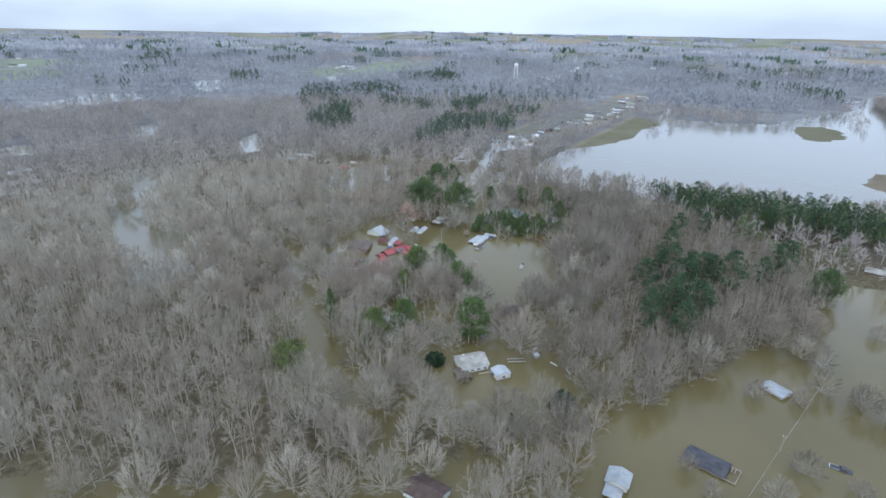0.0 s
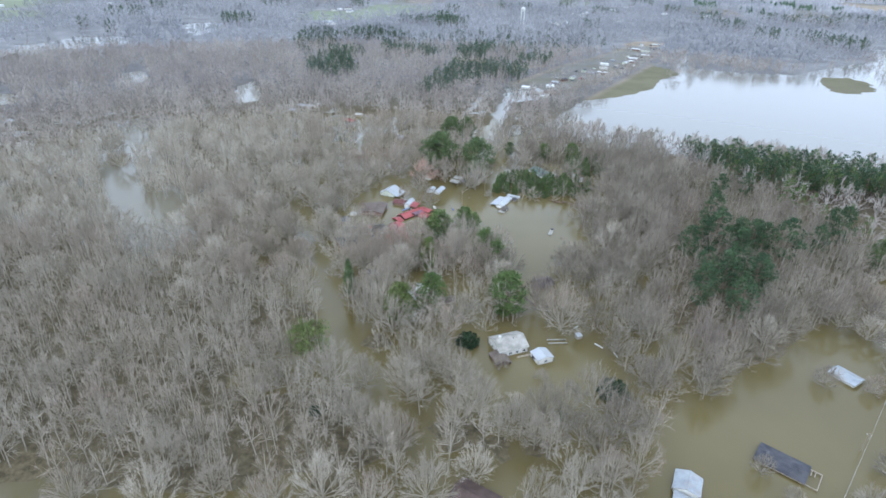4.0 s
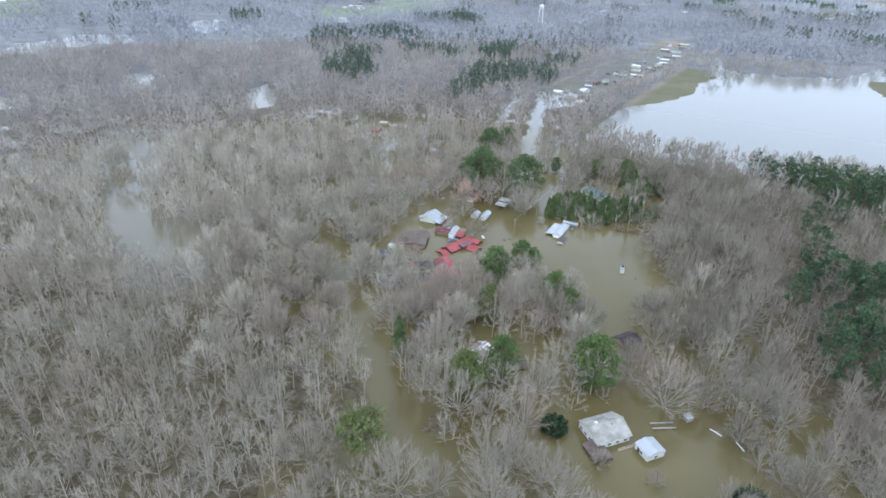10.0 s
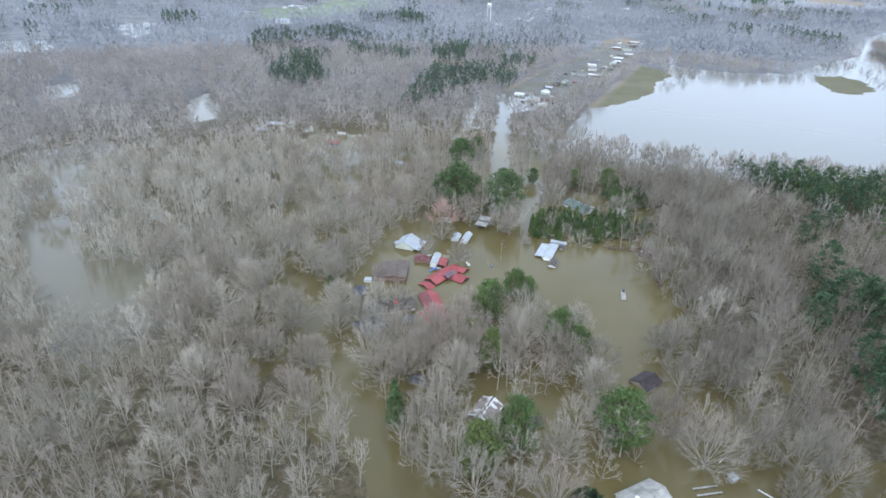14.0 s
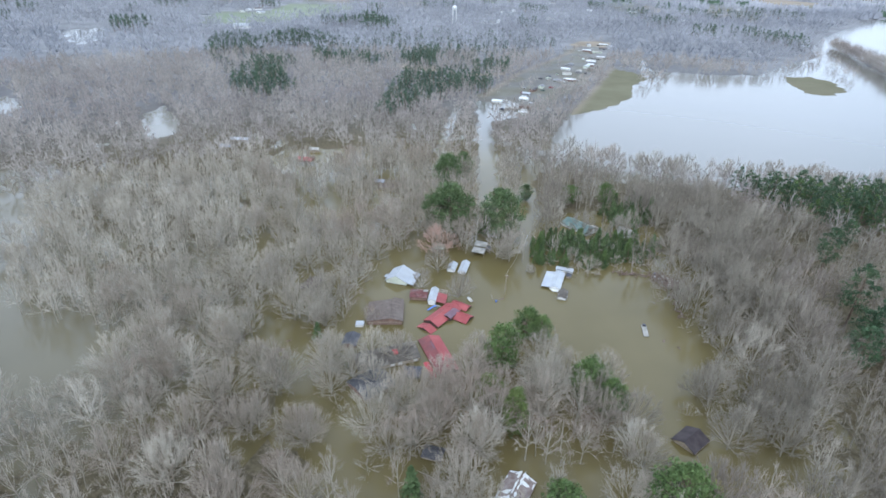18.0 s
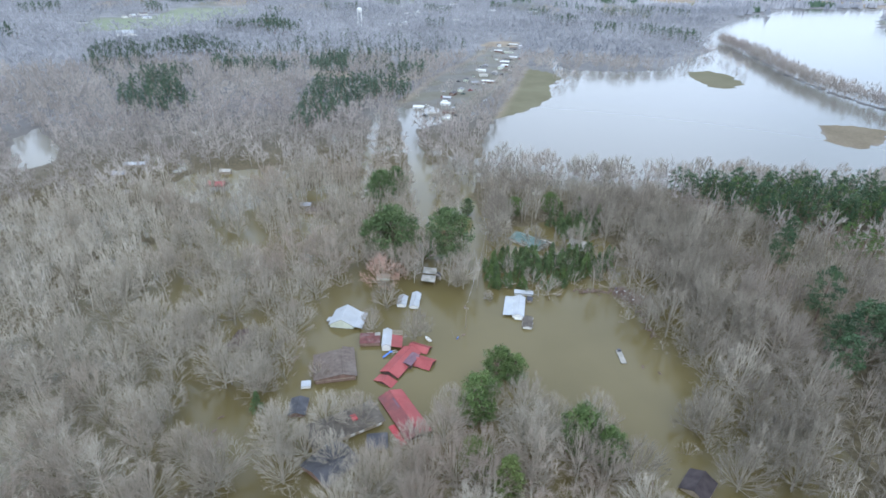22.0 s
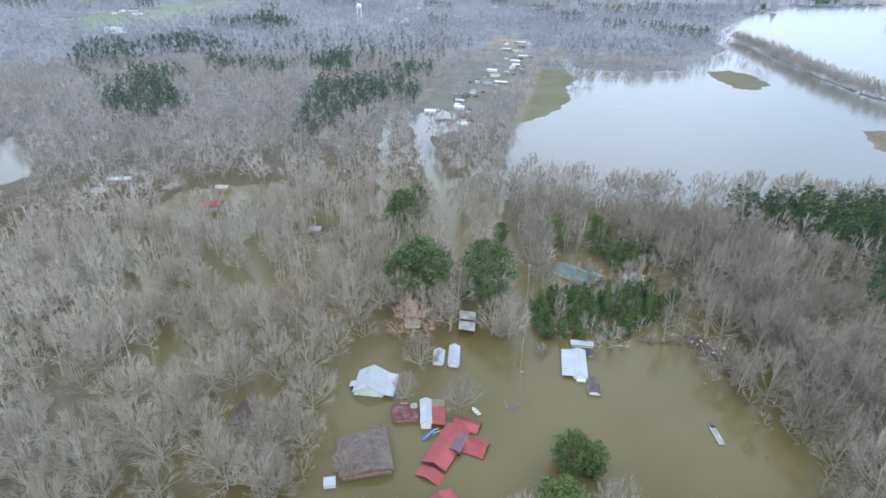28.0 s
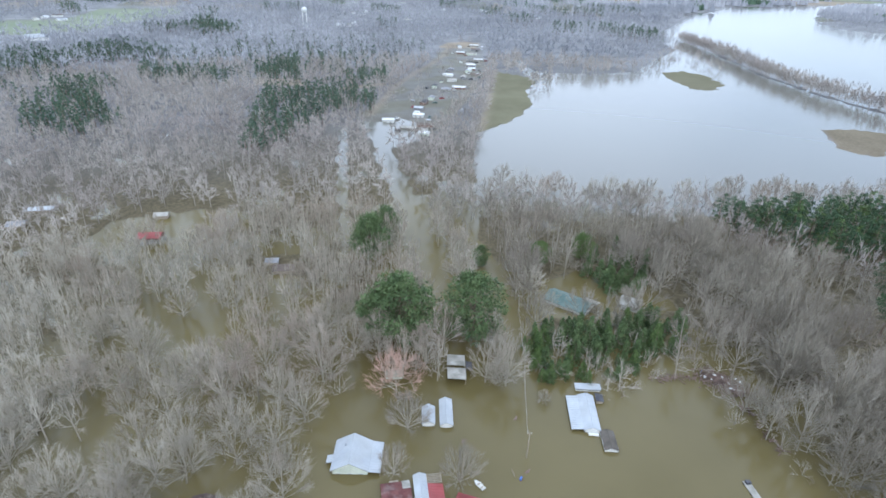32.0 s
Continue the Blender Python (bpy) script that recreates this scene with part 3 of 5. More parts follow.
def needle_clumps(shape, centre, radius, count, size, rng, flat=0.6):
    for _ in range(count):
        d = unit(rng.normal(size=3)) * radius * rng.uniform(0.25, 1) ** 0.6
        c = centre + d * (1, 1, flat)
        a, b = unit(rng.normal(size=3)), unit(rng.normal(size=3))
        shape.tri(c + a * size * 1.15, c - a * size * 0.7 + b * size * 0.62, c - a * size * 0.7 - b * size * 0.62)


def pine_tree(seed, height, spread, clumps, per, bare=0.45, size=0.42, limb=True):
    """A tall pine: a clean trunk, and a ragged crown of needle clumps on limbs."""
    rng = np.random.RandomState(seed)
    wood, crown = Shape(), Shape()
    top = np.array([rng.normal(0, 0.02), rng.normal(0, 0.02), 1]) * height
    r0 = 0.011 * height + 0.07
    wood.tube([top * t - (0, 0, 1.5 * (t == 0)) for t in (0, 0.4, 0.75, 0.98)], [r0, r0 * 0.8, r0 * 0.45, 0.04], 5)
    for i in range(clumps):
        t = bare + (1 - bare) * (i + rng.uniform(0, 1)) / clumps
        rel = (t - bare) / (1 - bare)
        reach = spread * (math.sin(0.5 + 2.5 * rel) * 0.9 + 0.1) * rng.uniform(0.45, 1.1)
        a = rng.uniform(0, 6.283)
        p = top * t
        c = p + np.array([math.cos(a) * reach, math.sin(a) * reach, reach * rng.uniform(0.0, 0.35)])
        if limb and i % 2 == 0:
            wood.tube([p - (0, 0, 0.4), c], [0.07, 0.025], 3)
        needle_clumps(crown, c, spread * rng.uniform(0.2, 0.34), per, size, rng)
    return wood.arrays(), crown.arrays()


def cedar_tree(seed, height, spread, tiers, per, size=0.38):
    """A dense cone-shaped evergreen, green nearly to its foot."""
    rng = np.random.RandomState(seed)
    wood, crown = Shape(), Shape()
    wood.tube([np.array([0, 0, -1.5]), np.array([0, 0, height * 0.9])], [0.2, 0.04], 5)
    for i in range(tiers):
        t = (i + rng.uniform(0, 1)) / tiers
        r = spread * (1 - t) ** 0.75 * (0.75 + 0.25 * min(1, t * 8)) * rng.uniform(0.75, 1.08)
        a = rng.uniform(0, 6.283)
        c = np.array([math.cos(a) * r * 0.75, math.sin(a) * r * 0.75, height * (0.04 + 0.93 * t)])
        needle_clumps(crown, c, 0.35 + r * 0.32, per, size, rng, 1.1)
    return wood.arrays(), crown.arrays()


def bush_shape(seed, height, spread, count, size=0.3):
    rng = np.random.RandomState(seed)
    wood, crown = Shape(), Shape()
    for k in range(4):
        a = k * 1.6 + rng.uniform(0, 0.6)
        wood.tube([np.array([0, 0, -1.5]), np.array([math.cos(a) * spread * 0.5, math.sin(a) * spread * 0.5, height * 0.7])], [0.09, 0.02], 3)
    for _ in range(count):
        d = unit(rng.normal(size=3)) * rng.uniform(0.55, 1.03)
        c = np.array([d[0] * spread, d[1] * spread, height * 0.5 + d[2] * height * 0.5])
        needle_clumps(crown, c, 0.4, 4, size, rng)
    return wood.arrays(), crown.arrays()


def scatter(name, spots, templates, mats, label, category, seed):
    """Many plants joined into one sheet: each spot is x, y, z, size; templates are (wood, crown) pairs, mats the same."""
    rng = np.random.RandomState(seed)
    V, F, I, n = [], [], [], 0
    pick = rng.randint(0, len(templates), len(spots))
    for k, pair in enumerate(templates):
        mine = spots[pick == k]
        if not len(mine):
            continue
        a = rng.uniform(0, 6.283, len(mine))
        co, si = np.cos(a), np.sin(a)
        for part_index, (v, f) in enumerate(pair):
            if not len(v):
                continue
            s = mine[:, 3]
            wide = s * rng.uniform(0.85, 1.15, len(mine))
            X = (v[None, :, 0] * co[:, None] - v[None, :, 1] * si[:, None]) * wide[:, None] + mine[:, :1]
            Y = (v[None, :, 0] * si[:, None] + v[None, :, 1] * co[:, None]) * wide[:, None] + mine[:, 1:2]
            Z = v[None, :, 2] * s[:, None] + mine[:, 2:3]
            V.append(np.stack([X, Y, Z], 2).reshape(-1, 3))
            F.append((f[None] + (n + np.arange(len(mine)) * len(v))[:, None, None]).reshape(-1, 3))
            I.append(np.full(len(mine) * len(f), part_index))
            n += len(mine) * len(v)
    if n:
        return tagged(new(name, sheet(name, np.concatenate(V), np.concatenate(F), mats, np.concatenate(I))), label, category, kind="stuff")


def tree_thing(name, pair, mats, x, y, z, turn, size, label, category, group=""):
    """A tree of its own: an Empty at its foot with trunk and crown."""
    root = new(name)
    root.matrix_world = pose(x, y, z, 0, 0, turn) @ Matrix.Scale(size, 4)
    for part_name, (v, f), m in zip(("trunk", "crown"), pair, mats):
        key = (part_name, id(pair), m.name)
        if key not in tree_meshes:
            tree_meshes[key] = sheet(part_name, v, f, [m])
        ob = new(part_name, tree_meshes[key])
        ob.parent = root
    return tagged(root, label, category, group)


tree_meshes = {}


def bed(x, y):
    """Where a trunk stands: the bottom, a little below the water where it is flooded."""
    return float(np.clip(ground_height(np.array([float(x)]), np.array([float(y)]))[0], -1.2, 50))


BROAD = [bare_tree(10 + i, 13.5 + i % 3, 6.4 + 0.6 * (i % 3), 13, 6, 16, 0.16, 0.068, low=0.30, reach=0.33, rise=0.5, stray=0.34) for i in range(6)]
YARDTREE = [bare_tree(15 + i, 13.0 + i % 3, 6.6 + 0.5 * (i % 2), 20, 6, 17, 0.12, 0.058, low=0.24, reach=0.33, rise=0.3, stray=0.30) for i in range(4)]
BUDDING = [bare_tree(20 + i, 11, 6.0, 11, 7, 22, 0.15, 0.055, low=0.12, reach=0.32) for i in range(2)]
SLIM = [bare_tree(30 + i, 15 + i % 4, 3.7 + 0.5 * (i % 3), 8, 3, 10, 0.25, 0.10, low=0.30, fine=1, reach=0.55) for i in range(7)]
MID = [bare_tree(50 + i, 14 + i % 4, 4.9 + 0.6 * (i % 3), 6, 3, 7, 0.24, 0.24, low=0.2, fine=0, reach=0.55) for i in range(8)]
FARTREE = [bare_tree(70 + i, 15 + i % 3, 7.0 + 0.6 * (i % 3), 4, 2, 7, 0.3, 0.5, low=0.25, fine=0, reach=0.6) for i in range(8)]
SHRUB = [bare_tree(90 + i, 4.2 + i % 3 * 0.6, 3.2, 7, 3, 7, 0.04, 0.055, low=0.05, fine=1, reach=0.4) for i in range(4)]
PINE = [pine_tree(110 + i, 19 + i, 8.0, 170, 34, 0.12 + 0.04 * (i % 3), 0.44) for i in range(4)]
ROUNDPINE = [pine_tree(115 + i, 10.5, 3.7, 140, 32, 0.08, 0.26) for i in range(3)]
FLATPINE = pine_tree(118, 12.5, 5.6, 95, 22, 0.42, 0.36)
OVALPINE = pine_tree(119, 15.0, 3.2, 150, 30, 0.10, 0.27)
TALLCEDAR = cedar_tree(145, 15, 3.0, 130, 12, 0.4)
EASTPINE = [pine_tree(160 + i, 18.5 + i, 4.2, 80, 17, 0.30, 0.40) for i in range(3)]
MIDPINE = [pine_tree(120 + i, 18 + i % 3, 3.5, 42, 15, 0.34, 0.36, False) for i in range(5)]
FARPINE = [pine_tree(130 + i, 15 + i % 3, 3.0, 12, 7, 0.2, 0.84, False) for i in range(5)]
CEDAR = [cedar_tree(140 + i, 7.5 + i % 3, 2.2 + 0.25 * (i % 2), 55, 10, 0.34) for i in range(4)]
BUSH = [bush_shape(150 + i, 3.2, 2.4, 330, 0.36) for i in range(2)]

HOUSE_SPOTS = [(70, 309, 6), (-64, 257, 7), (-4, 157, 8), (-1, 166, 8), (-18, 310, 8), (-25, 316, 6), (63, 277, 5.5), (1, 163, 6.5), (39, 143, 5), (-28, 240, 8), (24, 198, 8), (-42.5, 190, 5), (-49, 150, 6)]  # x, y, radius: kept free of scattered trees


def grove(x0, x1, y0, y1, step, seed):
    """Jittered places over a rectangle."""
    rng = np.random.RandomState(seed)
    X, Y = np.meshgrid(np.arange(x0, x1, step), np.arange(y0, y1, step))
    return (X + rng.uniform(-0.5, 0.5, X.shape) * step).ravel(), (Y + rng.uniform(-0.5, 0.5, Y.shape) * step).ravel()


def in_any(polys, x, y):
    hit = np.zeros(x.shape, bool)
    for p in polys:
        hit |= inside(p, x, y)
    return hit


def in_sight(x, y):
    """The fan of land ahead that the flight overlooks."""
    b = np.degrees(np.arctan2(x + 10, y + 40))
    return (b > -47) & (b < 72) & (np.hypot(x, y) > 60)


def wooded(x, y, margin=0.0):
    ok = in_sight(x, y) & (open_water(x, y) < margin) & ~in_any(MEADOWS, x, y) & ~inside(VILLAGE, x, y) & ~in_any(SOIL, x, y) & (depth_in(ISLANDS[0], x, y) < -14) & (depth_in(ISLANDS[1], x, y) < -14)
    far = np.hypot(x, y) + 1.0
    for step in (18, 36):
        ok &= ~in_polys(PONDS, x * (1 + step / far), y * (1 + step / far))
    ok &= (depth_in(SLOUGH, x, y) < -2) & (line_gap(LANE, x, y) > 5.5) & (line_gap(ROAD, x, y) > 6)
    for hx, hy, hr in HOUSE_SPOTS:
        ok &= np.hypot(x - hx, y - hy) > hr
    return ok


def reach_of(x, y):
    """Distance from the flight line."""
    return line_gap([(0, 0), (-29, 54), (-57, 205)], x, y)


def plant(x, y, lo, hi, rng):
    z = ground_height(x, y).clip(np.where(np.hypot(x, y) > 2400, -60, -1.2), 60)
    return np.stack([x, y, z, rng.uniform(lo, hi, len(x))], 1)


def forest():
    rng = np.random.RandomState(77)
    # near woods
    def broadness(x, y):
        """Share of broad crowns: high round the clearing and yards, low in the crowded bottom woods."""
        edge = np.minimum(np.abs(depth_in(CLEARING, x, y)), np.abs(depth_in(YARD, x, y)))
        west = np.exp(-((x + 95) / 45) ** 2 - ((y - 280) / 55) ** 2)
        bank = 2.0 * inside(BANK, x, y)
        return np.clip(bank + 0.9 - edge / 85 + west + 0.35 * waves(x, y, 55, 22), 0.12, 0.95)

    centre = (-20, 190)
    x, y = grove(-330, 260, 70, 520, 7.9, 1)
    keep = wooded(x, y, 1.0) & (reach_of(x, y) < 225) & (rng.uniform(size=x.size) < broadness(x, y)) & (line_gap(CANAL, x, y) > 6.5) & ~inside(CEDARS, x, y) & ~inside(PINES[5], x, y)
    keep &= ~(in_any(MIXED[:2], x, y) & (rng.uniform(size=x.size) < 0.5))
    spots = plant(x[keep], y[keep], 0.72, 1.12, rng)
    spots[:, 3] *= np.where(inside(BANK, spots[:, 0], spots[:, 1]), 1.2, 1.0)
    pale = rng.uniform(size=len(spots)) < np.where(spots[:, 0] < -90, 0.3, np.where(inside(BANK, spots[:, 0], spots[:, 1]), 0.05, np.where(spots[:, 0] > 45, 0.02, 0.08)))
    scatter("pale_woods", spots[pale], BROAD[:4], [M_PALE, M_PALE], "pale-barked leafless trees among the grey woods", "woods", 3)
    spots = spots[~pale]
    order = np.argsort(np.hypot(spots[:, 0] - centre[0], spots[:, 1] - centre[1]))
    for k in order[:120]:
        bx, by, bz, bs = spots[k]
        tree_thing("bare_tree", YARDTREE[k % 4] if 195 < by < 250 or k % 3 == 0 else BROAD[k % 6], (M_TWIG, M_BROWNTWIG) if bx > 16 else (M_BARK, M_TWIG), bx, by, bz, rng.uniform(0, 360), bs, "leafless broad-crowned grey tree standing in flood water", "tree", "bare trees of the flooded woods")
    rest = spots[order[120:]]
    east = (rest[:, 0] > np.where(rest[:, 1] > 200, 30, 46))
    scatter("broad_woods", rest[~east], BROAD, [M_BARK, M_TWIG], "leafless broad-crowned grey trees of the flooded woods", "woods", 2)
    scatter("east_broad_woods", rest[east], BROAD, [M_TWIG, M_BROWNTWIG], "leafless brown-grey trees of the eastern bank", "woods", 27)
    x, y = grove(-330, 260, 70, 520, 5.3, 2)
    keep = wooded(x, y) & (reach_of(x, y) < 225) & (rng.uniform(size=x.size) > broadness(x, y) - 0.05) & ~inside(CEDARS, x, y) & ~inside(PINES[5], x, y)
    x, y = x[keep], y[keep]
    mixed = (inside(MIXED[0], x, y) & (rng.uniform(size=x.size) < 0.2)) | (inside(MIXED[1], x, y) & (rng.uniform(size=x.size) < 0.06))
    spots = plant(x[~mixed], y[~mixed], 0.72, 1.05, rng)
    order = np.argsort(np.hypot(spots[:, 0] - centre[0], spots[:, 1] - centre[1]))
    for k in order[:140]:
        bx, by, bz, bs = spots[k]
        tree_thing("bare_tree", SLIM[k % 7], (M_BARK, M_TWIG), bx, by, bz, rng.uniform(0, 360), bs, "slender leafless grey tree standing in flood water", "tree", "bare trees of the flooded woods")
    rest = spots[order[140:]]
    east = rest[:, 0] > np.where(rest[:, 1] > 200, 30, 46)
    west = (rest[:, 0] < -95) & (rest[:, 1] > 225)
    scatter("western_woods", rest[west], SLIM, [M_PALE, M_PALE], "slender silvery leafless trees of the western bottoms", "woods", 33)
    scatter("slender_woods", rest[~east & ~west], SLIM, [M_BARK, M_TWIG], "slender leafless grey trees crowded in the flooded woods", "woods", 4)
    scatter("east_slender_woods", rest[east], SLIM, [M_TWIG, M_BROWNTWIG], "slender leafless brown-grey trees of the eastern bank", "woods", 28)
    x2, y2 = grove(-230, -30, 230, 460, 11, 29)
    sel = (inside(HOLLOW, x2, y2) | inside(MARSH, x2, y2)) & (rng.uniform(size=x2.size) < 0.3)
    sel |= inside(SLOUGH, x2, y2) & (y2 > 285) & (rng.uniform(size=x2.size) < 0.4)
    scatter("slough_trees", plant(x2[sel], y2[sel], 0.6, 0.95, rng), BROAD, [M_BARK, M_TWIG], "leafless trees standing far apart in open flood water", "woods", 30)
    scatter("scattered_pines", plant(x[mixed], y[mixed], 0.85, 1.2, rng), EASTPINE, [M_PINEBARK, M_DARKPINE], "dark green pines mixed into the bare woods", "woods", 5)
    # undergrowth
    x, y = grove(-220, 200, 80, 360, 6.6, 8)
    edge = (np.abs(depth_in(CLEARING, x, y)) < 9) | (np.abs(depth_in(BACKWATER, x, y)) < 8) | (np.abs(depth_in(YARD, x, y)) < 6)
    keep = wooded(x, y, 2.5) & (reach_of(x, y) < 220) & (rng.uniform(size=x.size) < np.where(edge, 0.95, 0.18))
    scatter("undergrowth", plant(x[keep], y[keep], 0.8, 1.6, rng), SHRUB, [M_BARK, M_TWIG], "leafless brush between the trees of the woods", "brush", 6)
    # middle woods
    x, y = grove(-760, 560, 150, 900, 9.1, 9)
    keep = wooded(x, y) & (reach_of(x, y) >= 225) & (np.hypot(x, y) < 820)
    stand = in_any(PINES, x, y)
    some = in_any(MIXED, x, y) & (rng.uniform(size=x.size) < 0.3)
    sel = keep & (~stand | (rng.uniform(size=x.size) < 0.2)) & ~some
    scatter("middle_woods", plant(x[sel], y[sel], 0.7, 1.05, rng), MID, [M_MIDTWIG, M_MIDTWIG], "leafless grey bottomland woods standing in water", "woods", 7)
    sel = keep & (some | stand) & (np.hypot(x, y) < 480)
    scatter("pine_stand", plant(x[sel], y[sel], 0.7, 1.0, rng), MIDPINE, [M_PINEBARK, M_PINE], "dense stand of dark green pines", "woods", 8)
    x, y = grove(-300, 300, 480, 1180, 6.0, 13)
    sel = in_any(PINES, x, y) & (np.hypot(x, y) > 480) & (rng.uniform(size=x.size) < 0.85)
    sel |= in_any(MIXED[2:], x, y) & (rng.uniform(size=x.size) < 0.13) & wooded(x, y)
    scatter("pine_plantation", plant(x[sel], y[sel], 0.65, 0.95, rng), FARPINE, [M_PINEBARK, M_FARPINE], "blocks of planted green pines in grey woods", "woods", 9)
    # far woods
    x, y = grove(-1500, 2300, 400, 1900, 19, 10)
    far = np.hypot(x, y)
    keep = wooded(x, y) & (far >= 820) & (far < 1900) & (rng.uniform(size=x.size) < np.clip(1.5 - far / 2000, 0.5, 1))
    keep &= ~((waves(x, y * 0.6, 190, 14) > 0.95) & (far > 1000))
    px, py = grove(-1300, 1500, 800, 1800, 11.5, 40)
    pf = np.hypot(px, py)
    green = (pf > 1000) & (pf < 1900) & (waves(px, py * 0.6, 190, 14) > 0.95)
    px, py = px[green], py[green]
    dry = wooded(px, py)
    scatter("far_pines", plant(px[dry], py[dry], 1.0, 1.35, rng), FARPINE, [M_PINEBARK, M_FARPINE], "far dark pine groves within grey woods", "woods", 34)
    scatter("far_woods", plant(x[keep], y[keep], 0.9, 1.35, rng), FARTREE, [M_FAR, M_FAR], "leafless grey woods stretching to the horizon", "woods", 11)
    x, y = grove(-4200, 4900, 900, 4900, 42.0, 12)
    far = np.hypot(x, y)
    fieldy = (waves(x, y * 0.5, 420, 11) > np.where(far > 2800, -0.6, 0.4))
    keep = wooded(x, y) & (far >= 1800) & (far < 4950) & ~fieldy
    evergreen = keep & (waves(x, y * 0.6, 260, 14) > 0.75)
    clump = []
    for i in range(5):
        g, c = np.random.RandomState(400 + i), Shape()
        for k in range(7):
            p = np.array([g.normal(0, 11), g.normal(0, 11), 0])
            h, w = g.uniform(11, 18), g.uniform(5, 9)
            for a in range(3):
                u = np.array([math.cos(a * 2.1 + k), math.sin(a * 2.1 + k), 0]) * w
                v = np.array([math.cos(a * 2.1 + 2.1 + k), math.sin(a * 2.1 + 2.1 + k), 0]) * w
                c.tri(p + u, p + v, p + np.array([0, 0, h]))
        clump.append((c.arrays(), (np.zeros((0, 3)), np.zeros((0, 3), int))))
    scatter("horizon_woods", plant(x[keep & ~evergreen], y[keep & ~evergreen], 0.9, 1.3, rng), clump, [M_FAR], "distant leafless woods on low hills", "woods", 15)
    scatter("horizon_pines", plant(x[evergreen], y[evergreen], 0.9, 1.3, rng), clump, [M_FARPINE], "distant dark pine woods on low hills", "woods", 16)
    # the tree-lined dike, and trees among the village houses
    x, y = grove(400, 860, 380, 1060, 4.6, 23)
    sel = (line_gap(DIKE, x, y) < 7.5) & (rng.uniform(size=x.size) < 0.97)
    scatter("dike_woods", plant(x[sel], y[sel], 0.7, 1.15, rng), MID, [M_MIDTWIG, M_MIDTWIG], "leafless trees crowded along a dike between lake and river", "woods", 24)
    x, y = grove(40, 350, 520, 950, 15, 25)
    sel = inside(VILLAGE, x, y) & (rng.uniform(size=x.size) < 0.35)
    for hx, hy, hr in HOUSE_SPOTS:
        sel &= np.hypot(x - hx, y - hy) > 6
    scatter("village_trees", plant(x[sel], y[sel], 0.5, 0.85, rng), MID, [M_MIDTWIG, M_MIDTWIG], "leafless yard trees between the village houses", "woods", 26)
    # trees standing in the lake's northern shallows
    x, y = grove(250, 700, 560, 960, 11, 35)
    d = np.minimum(depth_in(LAKE, x, y), 99)
    sel = (d > -2) & (d < 16) & (y > 640) & (depth_in(ISLANDS[0], x, y) < -30) & (rng.uniform(size=x.size) < 0.5)
    sel |= inside(INLET, x, y) & (rng.uniform(size=x.size) < 0.15)
    scatter("shallows_trees", plant(x[sel], y[sel], 0.7, 1.0, rng), MID, [M_MIDTWIG, M_MIDTWIG], "leafless trees standing in the lake's shallows", "woods", 36)
    x, y = grove(60, 330, 300, 440, 8.5, 38)
    sel = (line_gap(LAKESIDE, x, y) < 11) & (rng.uniform(size=x.size) < 0.5)
    scatter("lakeside_trees", plant(x[sel], y[sel], 0.65, 1.0, rng), BROAD, [M_TWIG, M_TWIG], "leafless broad trees along the lake's near shore", "woods", 39)
    # pines of the right bank, and the cedar thicket
    x, y = grove(110, 300, 240, 370, 5.6, 17)
    sel = inside(PINES[5], x, y) & (rng.uniform(size=x.size) < 0.8)
    bare = inside(PINES[5], x, y) & ~sel & (rng.uniform(size=x.size) < 0.7)
    scatter("bank_trees", plant(x[bare], y[bare], 0.8, 1.1, rng), SLIM, [M_BARK, M_BROWNTWIG], "leafless trees standing between the bank's pines", "woods", 37)
    scatter("bank_pines", plant(x[sel], y[sel], 0.75, 1.1, rng), MIDPINE, [M_PINEBARK, M_DARKPINE], "dense dark pines along the lake's near bank", "woods", 18)
    x, y = grove(15, 74, 285, 322, 3.1, 19)
    for bx, by in zip(*(v[inside(CEDARS, x, y)] for v in (x, y))):
        k = int(rng.randint(0, 4))
        green = rng.uniform() < (0.5 if bx < 34 else 0.15)
        if rng.uniform() < 0.14:
            tree_thing("bare_tree", SLIM[k], (M_BARK, M_BROWNTWIG), bx, by, bed(bx, by), rng.uniform(0, 360), rng.uniform(0.35, 0.6), "small leafless tree in a flooded cedar thicket", "tree", "bare trees of the cedar thicket")
            continue
        tree_thing("cedar_tree", CEDAR[k], (M_PINEBARK, M_PINE if green else M_CEDAR), bx, by, bed(bx, by), rng.uniform(0, 360), rng.uniform(0.45, 0.8) + 0.5 * rng.uniform() ** 2, "young lighter green pine in a flooded thicket" if green else "young dense dark green cedar in a flooded thicket", "tree", "cedar thicket")


